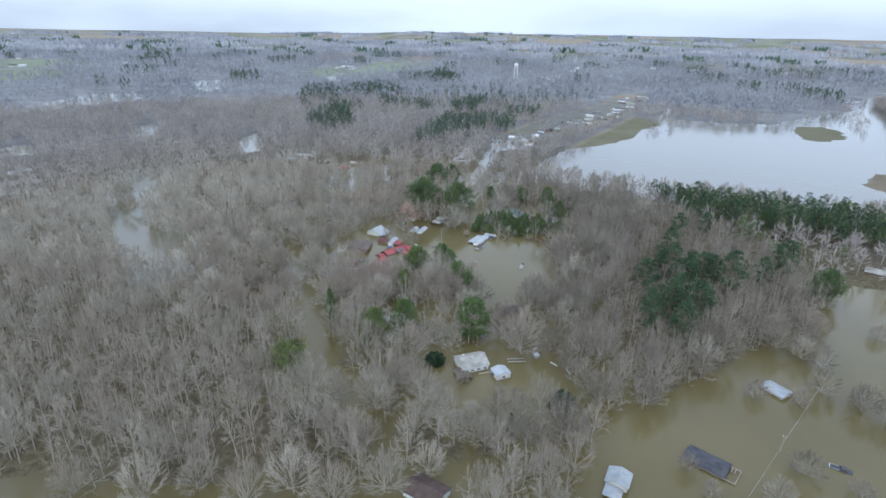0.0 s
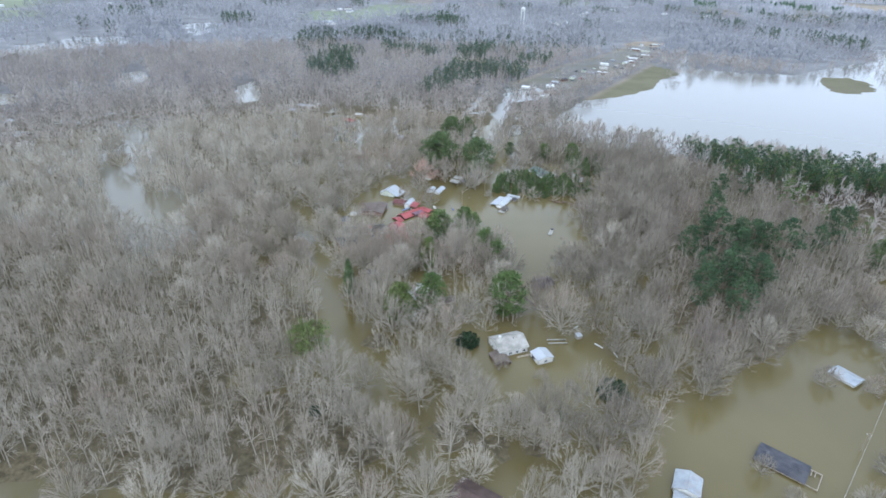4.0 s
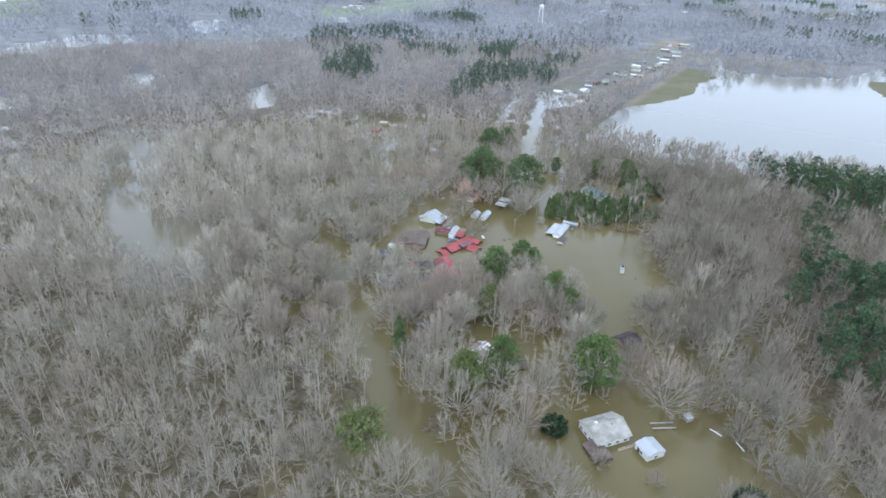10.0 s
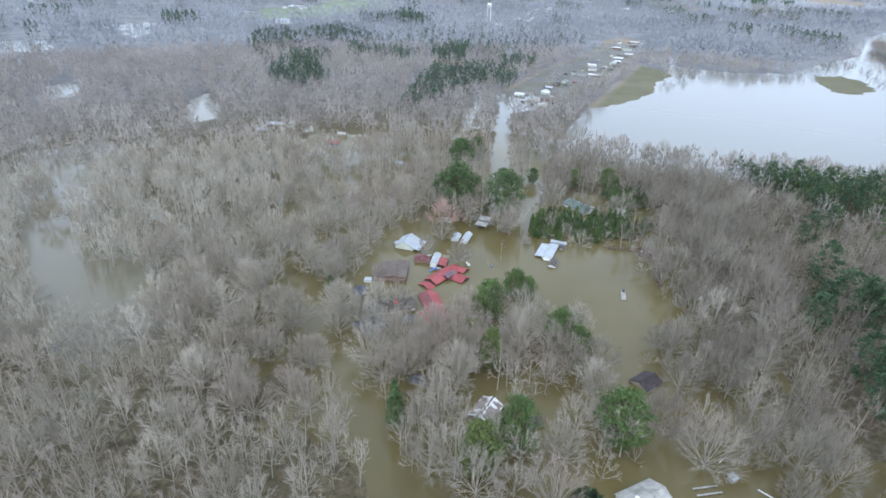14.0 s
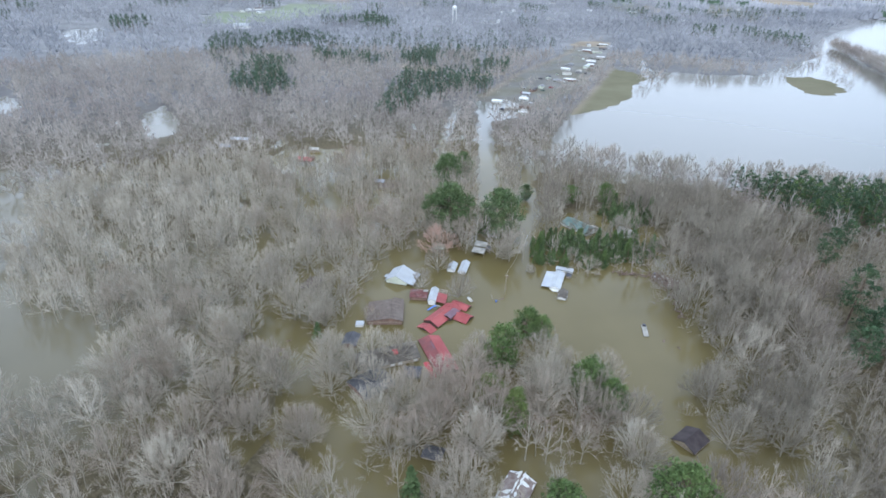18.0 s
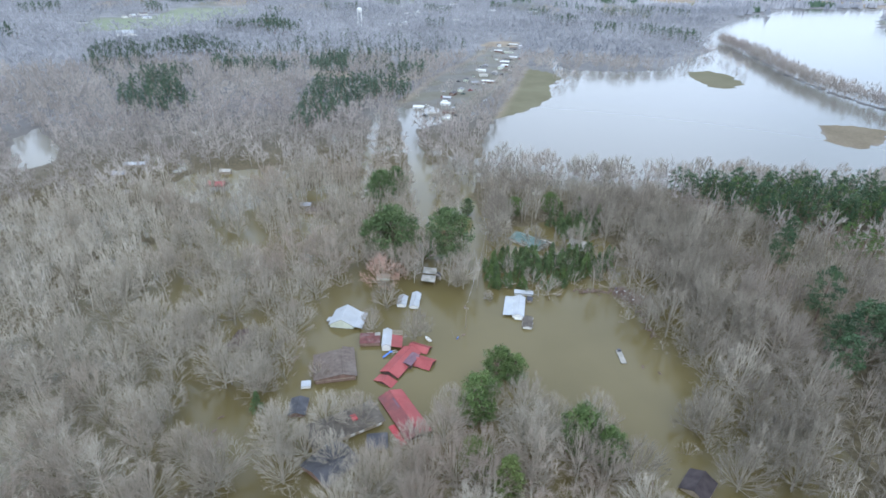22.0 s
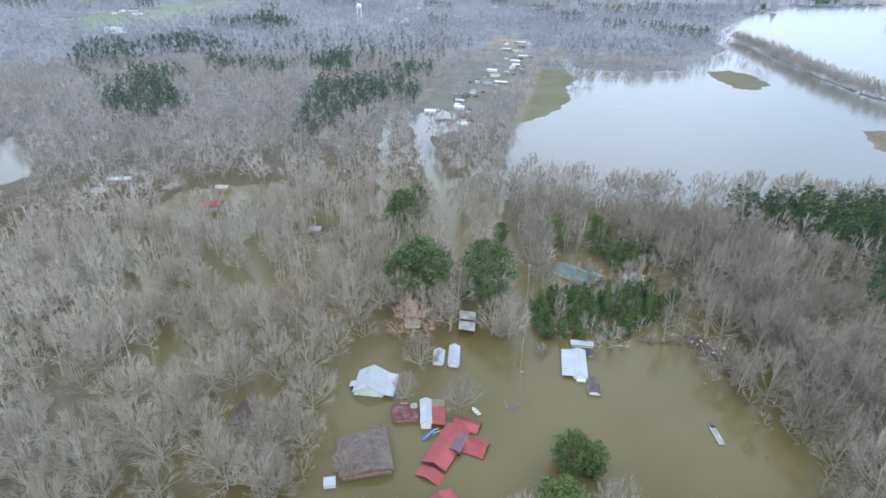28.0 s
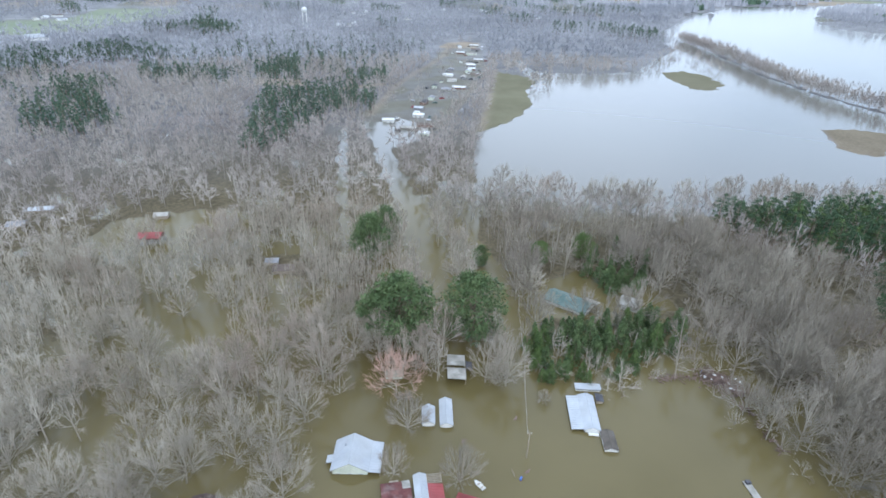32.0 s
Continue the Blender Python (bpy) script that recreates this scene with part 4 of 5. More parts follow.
def single_trees():
    rng = np.random.RandomState(5)
    pines = [(-10, 330, 1.2), (11, 323, 1.1), (-3, 379, 0.9), (8, 392, 0.7), (168, 216, 0.8), (53.5, 353.0, 0.5), (70.3, 349.6, 0.55), (34, 362, 0.4), (-15, 333, 0.85)]
    for i, (x, y, s) in enumerate(pines):
        tree_thing("pine_tree", PINE[i % 4], (M_PINEBARK, M_PINE if i in (5, 6) else M_CEDAR), x, y, bed(x, y), rng.uniform(0, 360), s, "tall dark green pine standing in flood water", "tree", "pines by the flooded lane")
    for i, (x, y, h) in enumerate([(0.9, 253.2, 11.2), (4.6, 250.4, 9.8), (-10.9, 239.3, 15), (8.9, 221, 14.5), (12.7, 216, 12.3), (13.4, 183.5, 17.5), (-13.4, 184, 15), (-23.6, 177, 15), (-18, 223, 11)]):
        tree_thing("pine_tree", ROUNDPINE[i % 3], (M_PINEBARK, M_YPINE if i in (7, 8) else M_PINE), x, y, bed(x, y), 77 * i, h / 10.5, "rounded green pine at the edge of flood water", "tree", "pines round the clearing")
    tree_thing("pine_tree", OVALPINE, (M_PINEBARK, M_YPINE), -14.4, 213.0, bed(-14.4, 213.0), 0, 1.0, "tall narrow bright green pine among bare trees", "tree", "pines round the clearing")
    tree_thing("cedar_tree", TALLCEDAR, (M_PINEBARK, M_CEDAR), -42.5, 193.8, bed(-42.5, 193.8), 0, 1.06, "tall dense dark green cedar beside the flooded creek", "tree")
    for x, y, s, m, lab in [(22, 133, 0.8, M_CEDAR, "small dark green cedar in bare brush"), (65.9, 327.5, 1.10, M_CEDAR, "dark green cedar in the flooded yard of a grey house"), (68.6, 326.7, 0.90, M_CEDAR, "dark green cedar in the flooded yard of a grey house"), (74.7, 324.8, 1.15, M_CEDAR, "dark green cedar in the flooded yard of a grey house"), (73.8, 328.5, 0.80, M_CEDAR, "dark green cedar in the flooded yard of a grey house"), (75.1, 304.9, 0.70, M_CEDAR, "dark green cedar in the flooded yard of a grey house"), (80.8, 327.8, 0.80, M_CEDAR, "dark green cedar in the flooded yard of a grey house"), (4.9, 326.9, 0.95, M_PINE, "small bushy evergreen below the tall pines"), (3.4, 329.1, 0.70, M_PINE, "small bushy evergreen below the tall pines"), (20.8, 297.9, 0.90, M_PINE, "small bushy evergreen below the tall pines"), (-64.0, 259.5, 1.0, M_CEDAR, "small dark cedar in flood water")]:
        tree_thing("cedar_tree", CEDAR[0], (M_PINEBARK, m), x, y, bed(x, y), 40, s, lab, "tree")
    for k in range(16):
        x, y = 66 + 19 * rng.uniform(), 328 + 16 * rng.uniform() + (4 if k % 3 == 0 else 0)
        tree_thing("cedar_tree", CEDAR[k % 4], (M_PINEBARK, M_CEDAR), x, y, bed(x, y), 50 * k, rng.uniform(0.85, 1.3), "dark green cedar behind a flooded grey house", "tree", "cedars behind the grey house")
    tree_thing("pine_tree", FLATPINE, (M_PINEBARK, M_YPINE), -48.7, 155.5, bed(-48.7, 155.5), 20, 1.1, "yellow-green spreading pine by the flooded creek", "tree")
    for x, y, s in [(-1, 166, 1.45), (39, 143, 1.75), (-43, 133, 0.8)]:
        tree_thing("evergreen_bush", BUSH[0], (M_BARK, M_BUSH), x, y, bed(x, y), 0, s, "round dark evergreen bush half under water", "bush")
    for x, y, s in [(-19, 309, 1.32), (-11.5, 315, 0.65), (173, 220, 0.7)]:
        tree_thing("budding_tree", BUDDING[0], (M_BARK, M_BUD), x, y, bed(x, y), 100 * s, s, "small tree with reddish buds over a cabin", "tree")
    spots = [(-20.5, 297, 0.92), (-16, 278, 0.8), (-28, 286, 0.62), (8, 303, 0.62), (15, 292, 0.35), (-47, 268, 0.5), (-47.9, 248.4, 0.85), (-39.6, 247.3, 0.85), (-22, 233.5, 1.0), (-49.2, 219, 1.1), (-39.6, 211, 1.05), (-29.4, 222.5, 1.05), (-24.4, 208, 1.15), (-5.8, 217.5, 1.1), (-59.7, 234, 0.9), (-29.5, 232.5, 0.85), (-60.1, 242.5, 1.1), (-91, 106, 0.85), (-72, 104, 1.0), (-61, 108, 0.8), (-47, 103, 1.05), (-36, 107, 1.1), (-25, 103, 1.0), (-13, 108, 1.0), (-2, 114, 0.85), (-31, 146, 0.85), (-20, 122, 0.9), (-33, 132, 0.8), (-62, 266, 0.9), (-54, 240, 0.85), (-48, 236, 0.8), (20, 150, 0.35), (8.5, 155, 0.45), (-60.1, 249.5, 0.8), (-62.2, 269.1, 0.7), (30, 174, 1.3)]
    spots += [(127, 186, 0.75), (138, 180, 0.8), (137, 148, 0.5), 
             (104, 150, 0.6), (116, 146, 0.55), (127, 152, 0.75), (134, 143, 0.8), (100, 116, 0.72), (87, 106, 0.7), (71, 108, 0.45), (68, 117, 0.5), (110, 108, 0.5), (132, 172, 0.8), (136, 166, 0.75), (138, 137, 0.7), (126, 178, 0.95), (144, 188, 1.0), (150, 120, 0.7), (160, 150, 0.7), (148, 190, 0.8), (171, 187, 0.6)]
    for i, (x, y, s) in enumerate(spots):
        tree_thing("bare_tree", YARDTREE[i % 4], (M_BARK, M_BROWNTWIG if i in (0, 1) or (x > 60 and i % 4) else M_TWIG if i % 3 else M_PALE), x, y, bed(x, y), 70 * i, s, "leafless grey yard tree standing in flood water", "tree", "yard trees")


# ---- building helpers ----
def part(name, bm, mat, parent, label=""):
    """One mesh under a thing or under a part."""
    me = bpy.data.meshes.new(name)
    bm.to_mesh(me)
    bm.free()
    me.materials.append(mat)
    ob = new(name, me)
    ob.parent = parent
    return tagged(ob, label)


def solid(bm, ring, push):
    """A closed prism: a ring of corners and the same ring moved by push."""
    a = [bm.verts.new(p) for p in ring]
    b = [bm.verts.new(Vector(p) + Vector(push)) for p in ring]
    bm.faces.new(a)
    bm.faces.new(b[::-1])
    for i in range(len(a)):
        bm.faces.new((a[i - 1], b[i - 1], b[i], a[i])[::-1])
    return bm


def box(bm, x0, x1, y0, y1, z0, z1):
    return solid(bm, [(x0, y0, z0), (x1, y0, z0), (x1, y1, z0), (x0, y1, z0)], (0, 0, z1 - z0))


def boxes(*dims):
    bm = bmesh.new()
    for d in dims:
        box(bm, *d)
    return bm


def tube_between(bm, p, q, r, sides=6):
    p, q = Vector(p), Vector(q)
    d = (q - p).normalized()
    u = d.orthogonal().normalized()
    w = d.cross(u)
    return solid(bm, [p + (u * math.cos(6.2832 * k / sides) + w * math.sin(6.2832 * k / sides)) * r for k in range(sides)], q - p)


def thing(name, x, y, turn, label, category, group="", z=0.0, keep=0.0):
    root = new(name)
    root.matrix_world = pose(x, y, z, 0, 0, turn)
    if keep:
        HOUSE_SPOTS.append((x, y, keep))
    return tagged(root, label, category, group)


def slope(x0, x1, y0, z0, y1, z1, thick=0.09, seams=0.75, rise=0.03):
    """A roof plane between two level edges along x, with raised seams folded into its sheet."""
    ring = [(x0, y0, z0), (x1, y0, z0), (x1, y0, z0 + thick)]
    n = max(2, round((x1 - x0) / seams)) if seams else 0
    for k in range(n, -1, -1) if n else ():
        x = x0 + 0.06 + (x1 - x0 - 0.12) * k / n
        ring += [(x + 0.03, y0, z0 + thick), (x + 0.02, y0, z0 + thick + rise), (x - 0.02, y0, z0 + thick + rise), (x - 0.03, y0, z0 + thick)]
    ring.append((x0, y0, z0 + thick))
    return solid(bmesh.new(), ring, (0, y1 - y0, z1 - z0))


def window_part(root, x, y, z, w, h, along_x=True, mat=M_WALL):
    """A framed window on a wall; its pane is a part of its own."""
    bm = bmesh.new()
    d = 0.05
    for a0, a1, b0, b1 in ((-w / 2 - 0.08, w / 2 + 0.08, h, h + 0.08), (-w / 2 - 0.08, w / 2 + 0.08, -0.08, 0), (-w / 2 - 0.08, -w / 2, 0, h), (w / 2, w / 2 + 0.08, 0, h), (-0.025, 0.025, 0, h)):
        if along_x:
            box(bm, x + a0, x + a1, y - d, y + d, z + b0, z + b1)
        else:
            box(bm, x - d, x + d, y + a0, y + a1, z + b0, z + b1)
    win = part("window", bm, mat, root, "white-framed window")
    pane = (x - w / 2, x + w / 2, y - 0.02, y + 0.02, z, z + h) if along_x else (x - 0.02, x + 0.02, y - w / 2, y + w / 2, z, z + h)
    part("pane", boxes(pane), M_GLASS, win)


def gable(name, x, y, turn, length, left, right, eave, ridge, roof, wall, label, category="house", group="", over=0.35, seams=0.75, windows=2, right_eave=None, root=None, ends=True, foot=-1.4, bury=0.0, roof2=None):
    """A pitched building: ridge along its own x, left slope towards +y, right slope towards -y."""
    e2 = eave if right_eave is None else right_eave
    if root is None:
        root = thing(name, x, y, turn, label, category, group, z=-bury, keep=max(length, left + right) * 0.5 + (4.0 if max(length, left + right) > 5.5 else 1.5))
    h, wl, wr, t = length / 2, left - over, right - over, 0.15
    zl, zr = ridge - (ridge - eave) * wl / left, ridge - (ridge - e2) * wr / right
    part("wall", boxes((-h + over, h - over, wl - t, wl, foot, zl - 0.02)), wall, root)
    part("wall", boxes((-h + over, h - over, -wr, -wr + t, foot, zr - 0.02)), wall, root)
    if ends:
        for s in (-1, 1):
            xe = s * (h - over)
            ring = [(xe, -wr, foot), (xe, wl, foot), (xe, wl, zl), (xe, 0, ridge - 0.03), (xe, -wr, zr)]
            part("gable_wall", solid(bmesh.new(), ring, (-s * t, 0, 0)), wall, root)
    part("roof_slope", slope(-h, h, left, eave, 0.0, ridge, seams=seams), roof, root)
    part("roof_slope", slope(-h, h, -right, e2, 0.0, ridge, seams=seams), roof2 or roof, root)
    part("ridge_cap", solid(bmesh.new(), [(-h - 0.02, -0.16, ridge + 0.03), (-h - 0.02, 0, ridge + 0.16), (-h - 0.02, 0.16, ridge + 0.03)], (length + 0.04, 0, 0)), roof, root)
    for s, wd, ez in ((1, left, eave), (-1, -right, e2)):
        part("fascia", boxes((-h, h, wd - 0.04, wd + 0.04, ez - 0.14, ez - 0.004)), wall, root)
    if windows and eave > 1.2:
        for s in (-1, 1):
            xe = s * (h - over) + s * 0.02
            for k in range(windows):
                yy = (-wr + (wl + wr) * (k + 0.6) / (windows + 0.2))
                window_part(root, xe, yy, 0.35, min(0.9, (wl + wr) / (windows + 1.5)), min(0.8, eave - 0.75), False)
        for k in range(windows):
            window_part(root, -h + length * (k + 0.7) / (windows + 0.4), -wr - 0.02, 0.35, 0.9, max(0.4, min(0.8, zr - 0.6)))
    return root


def lean_to(root, x0, x1, y0, z0, y1, z1, mat, name="porch_roof", posts=True, label="", seams=0.75):
    part(name, slope(x0, x1, y1, z1, y0, z0, seams=seams), mat, root, label)
    if posts:
        n = max(2, round((x1 - x0) / 3) + 1)
        for k in range(n):
            x = x0 + 0.15 + (x1 - x0 - 0.3) * k / (n - 1)
            s = 0.15 if y1 < y0 else -0.15
            part("post", boxes((x - 0.06, x + 0.06, y1 + s - 0.06, y1 + s + 0.06, -1.4, z1)), M_TIMBER, root)


def flat_shed(name, x, y, turn, length, width, low, high, roof, wall, label, category="shed", group="", seams=0.75):
    """A small building with a single-pitch roof."""
    root = thing(name, x, y, turn, label, category, group, keep=max(length, width) * 0.5 + 1)
    h, w = length / 2, width / 2
    part("roof", slope(-h, h, -w, low, w, high, seams=seams), roof, root)
    for s in (-1, 1):
        xe = s * (h - 0.2)
        part("wall", solid(bmesh.new(), [(xe, -w + 0.2, -1.4), (xe, w - 0.2, -1.4), (xe, w - 0.2, high - 0.06), (xe, -w + 0.2, low + 0.02)], (-s * 0.12, 0, 0)), wall, root)
    part("wall", boxes((-h + 0.2, h - 0.2, -w + 0.2, -w + 0.32, -1.4, low)), wall, root)
    part("wall", boxes((-h + 0.2, h - 0.2, w - 0.32, w - 0.2, -1.4, high - 0.08)), wall, root)
    return root


# ---- the flooded homestead ----
def homestead():
    r = gable("house", -35.3, 293.2, 65, 8.9, 4.2, 4.2, 2.1, 4.4, M_WHITE, M_CREAM, "flooded house with a white metal roof and pale green walls", windows=3, bury=0.95)
    lean_to(r, -4.4, 4.4, -4.15, 2.05, -6.7, 1.75, M_WHITE, label="low white metal porch roof")
    part("side_porch", slope(-1.8, 0.4, 5.6, 1.6, 4.1, 1.9), M_WHITE, r)
    part("chimney_vent", tube_between(bmesh.new(), (1.5, 1.6, 3.4), (1.5, 1.6, 4.2), 0.12), M_STEEL, r)
    for x, y, ln, lab in ((-14.5, 298.4, 6.1, "short"), (-10.1, 297.6, 9.0, "long")):
        s = gable("storage_shed", x, y, 67, ln, 1.6, 1.6, 1.55, 2.35, M_WHITE, M_WALL, lab + " white metal storage shed standing in flood water", "shed", "white sheds", over=0.15, windows=0, bury=0.8)
        part("door", boxes((-ln / 2 + 0.05, -ln / 2 + 0.12, -0.9, 0.9, -1.2, 1.35)), M_WALL, s)
    r = gable("outbuilding", -29.8, 280.0, -14, 6.3, 2.7, 2.7, 1.2, 1.9, M_RUST, M_BRICK, "rusted red metal-roofed outbuilding nearly under water", "shed", windows=0, over=0.2)
    part("junk_shelf", boxes((-1.2, 0.8, 2.6, 3.4, -0.3, 1.0)), M_TIMBER, r, "timber boxes against the wall")
    part("patch", slope(1.4, 3.1, 2.72, 1.32, 0.2, 1.97, thick=0.03, seams=0), M_STAINED, r, "paler patched roof sheet")
    r = gable("workshop", -25.0, 278.0, 73, 8.4, 1.4, 1.4, 2.3, 3.0, M_WHITE, M_WALL, "narrow workshop with a white metal roof", "shed", windows=0, over=0.12, bury=0.6)
    lean_to(r, -4.1, 1.9, -1.42, 2.15, -4.8, 1.55, M_RED, label="red metal lean-to roof")
    part("door", boxes((-4.2, -4.1, -0.95, 0.95, -1.2, 1.9)), M_WALL, r, "white door")
    for k in range(6):
        part("rafter", boxes((2.1 + k * 0.44, 2.2 + k * 0.44, -4.7, -1.45, 1.85, 1.98)), M_TIMBER, r, "bare pale rafter")
    for k in range(5):
        part("batten", boxes((2.0, 4.5, -4.6 + k * 0.75, -4.5 + k * 0.75, 2.0, 2.06)), M_TIMBER, r, "bare pale batten")
    # the cross-shaped house
    sx, sy, sink = 0.55, 1.5, 1.25
    r = gable("house", -24.1 + sx, 265.4 + sy, 44, 13.4, 3.1, 3.1, 1.8, 3.1, M_RED, M_OXIDE, "cross-shaped house with red metal roofs deep in water", windows=0, over=0.25, bury=sink)
    to = r.matrix_world.inverted()

    def wing(x, y, turn, length, left, right, eave, ridge, mat, label):
        w = new("wing")
        w.parent = r
        w.matrix_local = to @ pose(x + sx, y + sy, -sink, 0, 0, turn)
        tagged(w, label)
        part("roof_slope", slope(-length / 2, length / 2, left, eave, 0, ridge), mat, w)
        roof2 = slope(-length / 2, length / 2, -right, eave, 0, ridge)
        h = length / 2 - 0.2
        for s in (-1, 1):
            part("gable_wall", solid(bmesh.new(), [(s * h, -right + 0.2, -1.4), (s * h, left - 0.2, -1.4), (s * h, left - 0.2, eave), (s * h, 0, ridge - 0.03), (s * h, -right + 0.2, eave)], (-s * 0.12, 0, 0)), M_OXIDE, w)
        part("wall", boxes((-h, h, left - 0.32, left - 0.2, -1.4, eave)), M_OXIDE, w)
        part("wall", boxes((-h, h, -right + 0.2, -right + 0.32, -1.4, eave)), M_OXIDE, w)
        part("roof_slope", roof2, mat, w)

    wing(-30.3, 259.2, 41, 3.2, 3.1, 3.1, 1.2, 2.2, M_RED, "lower red end roof")
    wing(-16.9, 270.4, -42, 6.6, 2.0, 2.0, 1.5, 2.4, M_RED, "red metal wing roof")
    wing(-18.3, 263.9, -42, 7.4, 2.7, 2.7, 1.5, 2.7, M_RED, "red metal wing roof")
    wing(-21.3, 264.9, 46, 5.6, 1.6, 1.6, 2.5, 2.95, M_PURPLE, "faded maroon roof between the wings")
    # the long red building
    r = gable("house", -28.3, 246.4, -79, 17.5, 3.6, 3.5, 1.7, 2.9, M_RED, M_OXIDE, "long house with a stained red metal roof", windows=0, over=0.25, bury=sink, roof2=M_DULLRED)
    to = r.matrix_world.inverted()
    wing(-32.2, 238.6, -79, 7.4, 1.3, 1.3, 1.0, 1.5, M_BRIGHTRED, "bright red porch roof")
    part("stain_panel", slope(-5.6, -1.6, -2.2, 2.17, -0.3, 2.88, thick=0.02, seams=0.7), M_PURPLE, r, "sooty maroon roof sheet")
    # the brown house with its wide porch roof
    r = gable("house", -40.3, 269.6, 83, 11.6, 8.0, 3.9, 1.5, 2.7, M_BROWN, M_BRICK, "low brown-roofed house with a wide porch", windows=0, seams=0)
    part("roof_slope", slope(5.8, 7.4, -3.9, 1.5, -0.4, 2.4, seams=0), M_BROWN, r)
    for k in range(16):
        part("baluster", boxes((-5.72, -5.64, -3.4 + k * 0.68, -3.3 + k * 0.68, 0.1, 1.1)), M_TIMBER, r)
    part("rail", boxes((-5.75, -5.62, -3.5, 7.5, 1.1, 1.2)), M_TIMBER, r, "pale timber porch rail")
    # a small white shed, simplified to a box and a lid
    s = thing("small_shed", -51.0, 265.3, -10, "small white shed beside the brown house", "appliance", z=0)
    part("body", boxes((-1.25, 1.25, -1.15, 1.15, -0.5, 0.75)), M_WALL, s)
    part("lid", boxes((-1.3, 1.3, -1.2, 1.2, 0.76, 0.9)), M_WHITE, s)
    gable("shed", -54.0, 256.8, 74, 6.4, 2.4, 2.4, 0.8, 1.7, M_SLATE, M_BRICK, "small shed with a blue-grey shingle roof half under water", "shed", windows=0, seams=0)
    r = gable("long_barn", -43.9, 246.8, 12, 19.0, 4.2, 4.2, 1.3, 2.5, M_WEATHERED, M_TIMBER, "long low weathered grey-brown building with a pale fascia", "barn", windows=0, seams=0)
    for k in range(8):
        part("rafter_tail", boxes((-9.3 + k * 2.35, -8.1 + k * 2.35, -4.32, -4.25, 0.6, 1.25)), M_WALL if k % 3 else M_TIMBER, r, "pale boarded panel")
    part("red_tarp", boxes((2.0, 3.4, -1.4, 0.6, 2.2, 2.55)), M_BRIGHTRED, r, "bright red sheet on the roof")
    gable("shed", -48.9, 236.0, 32, 10.5, 4.8, 4.8, 0.9, 2.2, M_SLATE, M_BRICK, "blue-grey shingled house roof among bare trees", "house", windows=0, seams=0)
    gable("shed", -37.0, 239.3, -12, 5.2, 2.4, 2.4, 0.8, 1.6, M_SLATE, M_TEAL, "small grey-roofed shed with a teal gable behind a red house", "shed", windows=0)
    # slide set and boat
    s = thing("water_slide", -26.6, 271.3, 20, "blue and white slide standing in flood water", "slide")
    part("chute", solid(bmesh.new(), [(-1.5, -0.3, 0.2), (1.2, -0.3, 1.1), (1.2, 0.3, 1.1), (-1.5, 0.3, 0.2)], (0, 0, 0.12)), M_BLUE, s)
    part("platform", boxes((1.2, 1.8, -0.4, 0.4, 1.0, 1.12)), M_BLUE, s)
    for yy in (-0.45, 0.45):
        part("ladder_rail", tube_between(bmesh.new(), (1.6, yy, 0.9), (3.6, yy, 0.3), 0.07), M_WALL, s, "white ladder rail")
    for xx, yy in ((1.3, -0.5), (1.3, 0.5), (2.1, -0.5), (2.1, 0.5)):
        part("leg", boxes((xx - 0.05, xx + 0.05, yy - 0.05, yy + 0.05, -1.4, 1.0)), M_STEEL, s)
    boat("small white boat tied behind the red house", -12.5, 275.5, 105)
    # the white-roofed pair to the east
    r = gable("house", 22.6, 283.4, 61, 12.4, 2.0, 2.0, 1.7, 2.5, M_WHITE, M_WALL, "trailer home with a white metal roof and a wide side porch", windows=0, over=0.15, bury=0.85)
    lean_to(r, -6.0, 5.8, 2.02, 1.72, 5.0, 1.45, M_WHITE, label="flat white metal porch roof")
    part("porch_box", boxes((-7.1, -6.25, -1.4, 1.0, -1.4, 1.2)), M_WALL, r, "white entry porch")
    s = flat_shed("cargo_trailer", 28.4, 291.3, -27, 6.8, 2.3, 0.75, 0.85, M_WHITE, M_WALL, "long white box trailer behind the trailer home", "trailer", seams=0)
    part("stripe", boxes((-3.2, 3.2, -1.0, -0.96, 0.3, 0.7)), M_STEEL, s)
    gable("shed", 21.3, 274.1, 62, 6.1, 1.65, 1.65, 0.6, 1.2, M_WEATHERED, M_WALL, "small grey-brown roofed shed sunk to its eaves", "shed", windows=0, seams=0, over=0.15)
    flat_shed("shed", 28.4, 286.6, 60, 3.0, 2.0, 0.8, 1.0, M_DARK, M_TIMBER, "small dark shed beside the trailer home", seams=0)
    # carport, cabin, teal and grey houses
    r = thing("carport", -0.8, 310.9, 66, "old carport with grey lichened roof sheets", "carport", keep=6)
    lean_to(r, -4.9, -0.3, 2.5, 2.0, -2.5, 1.7, M_STAINED)
    lean_to(r, 0.4, 4.9, 2.5, 2.3, -2.5, 2.0, M_STAINED)
    lean_to(r, -0.8, 2.6, -2.6, 1.9, -4.4, 1.5, M_SLATE)
    gable("cabin", -16.8, 316.2, -20, 5.0, 1.7, 1.7, 1.0, 1.6, M_TIMBER, M_CREAM, "small tan-roofed cabin under a budding tree", "cabin", windows=0, seams=0)
    r = gable("house", 49.0, 327.6, -62, 15.0, 4.4, 4.4, 2.0, 3.8, M_TEAL, M_WALL, "flooded house with a teal shingle roof", windows=2, seams=0, bury=0.9)
    part("porch_roof", slope(3.2, 8.6, 6.0, 1.8, 2.2, 3.1, seams=0), M_STAINED, r, "pale weathered porch roof")
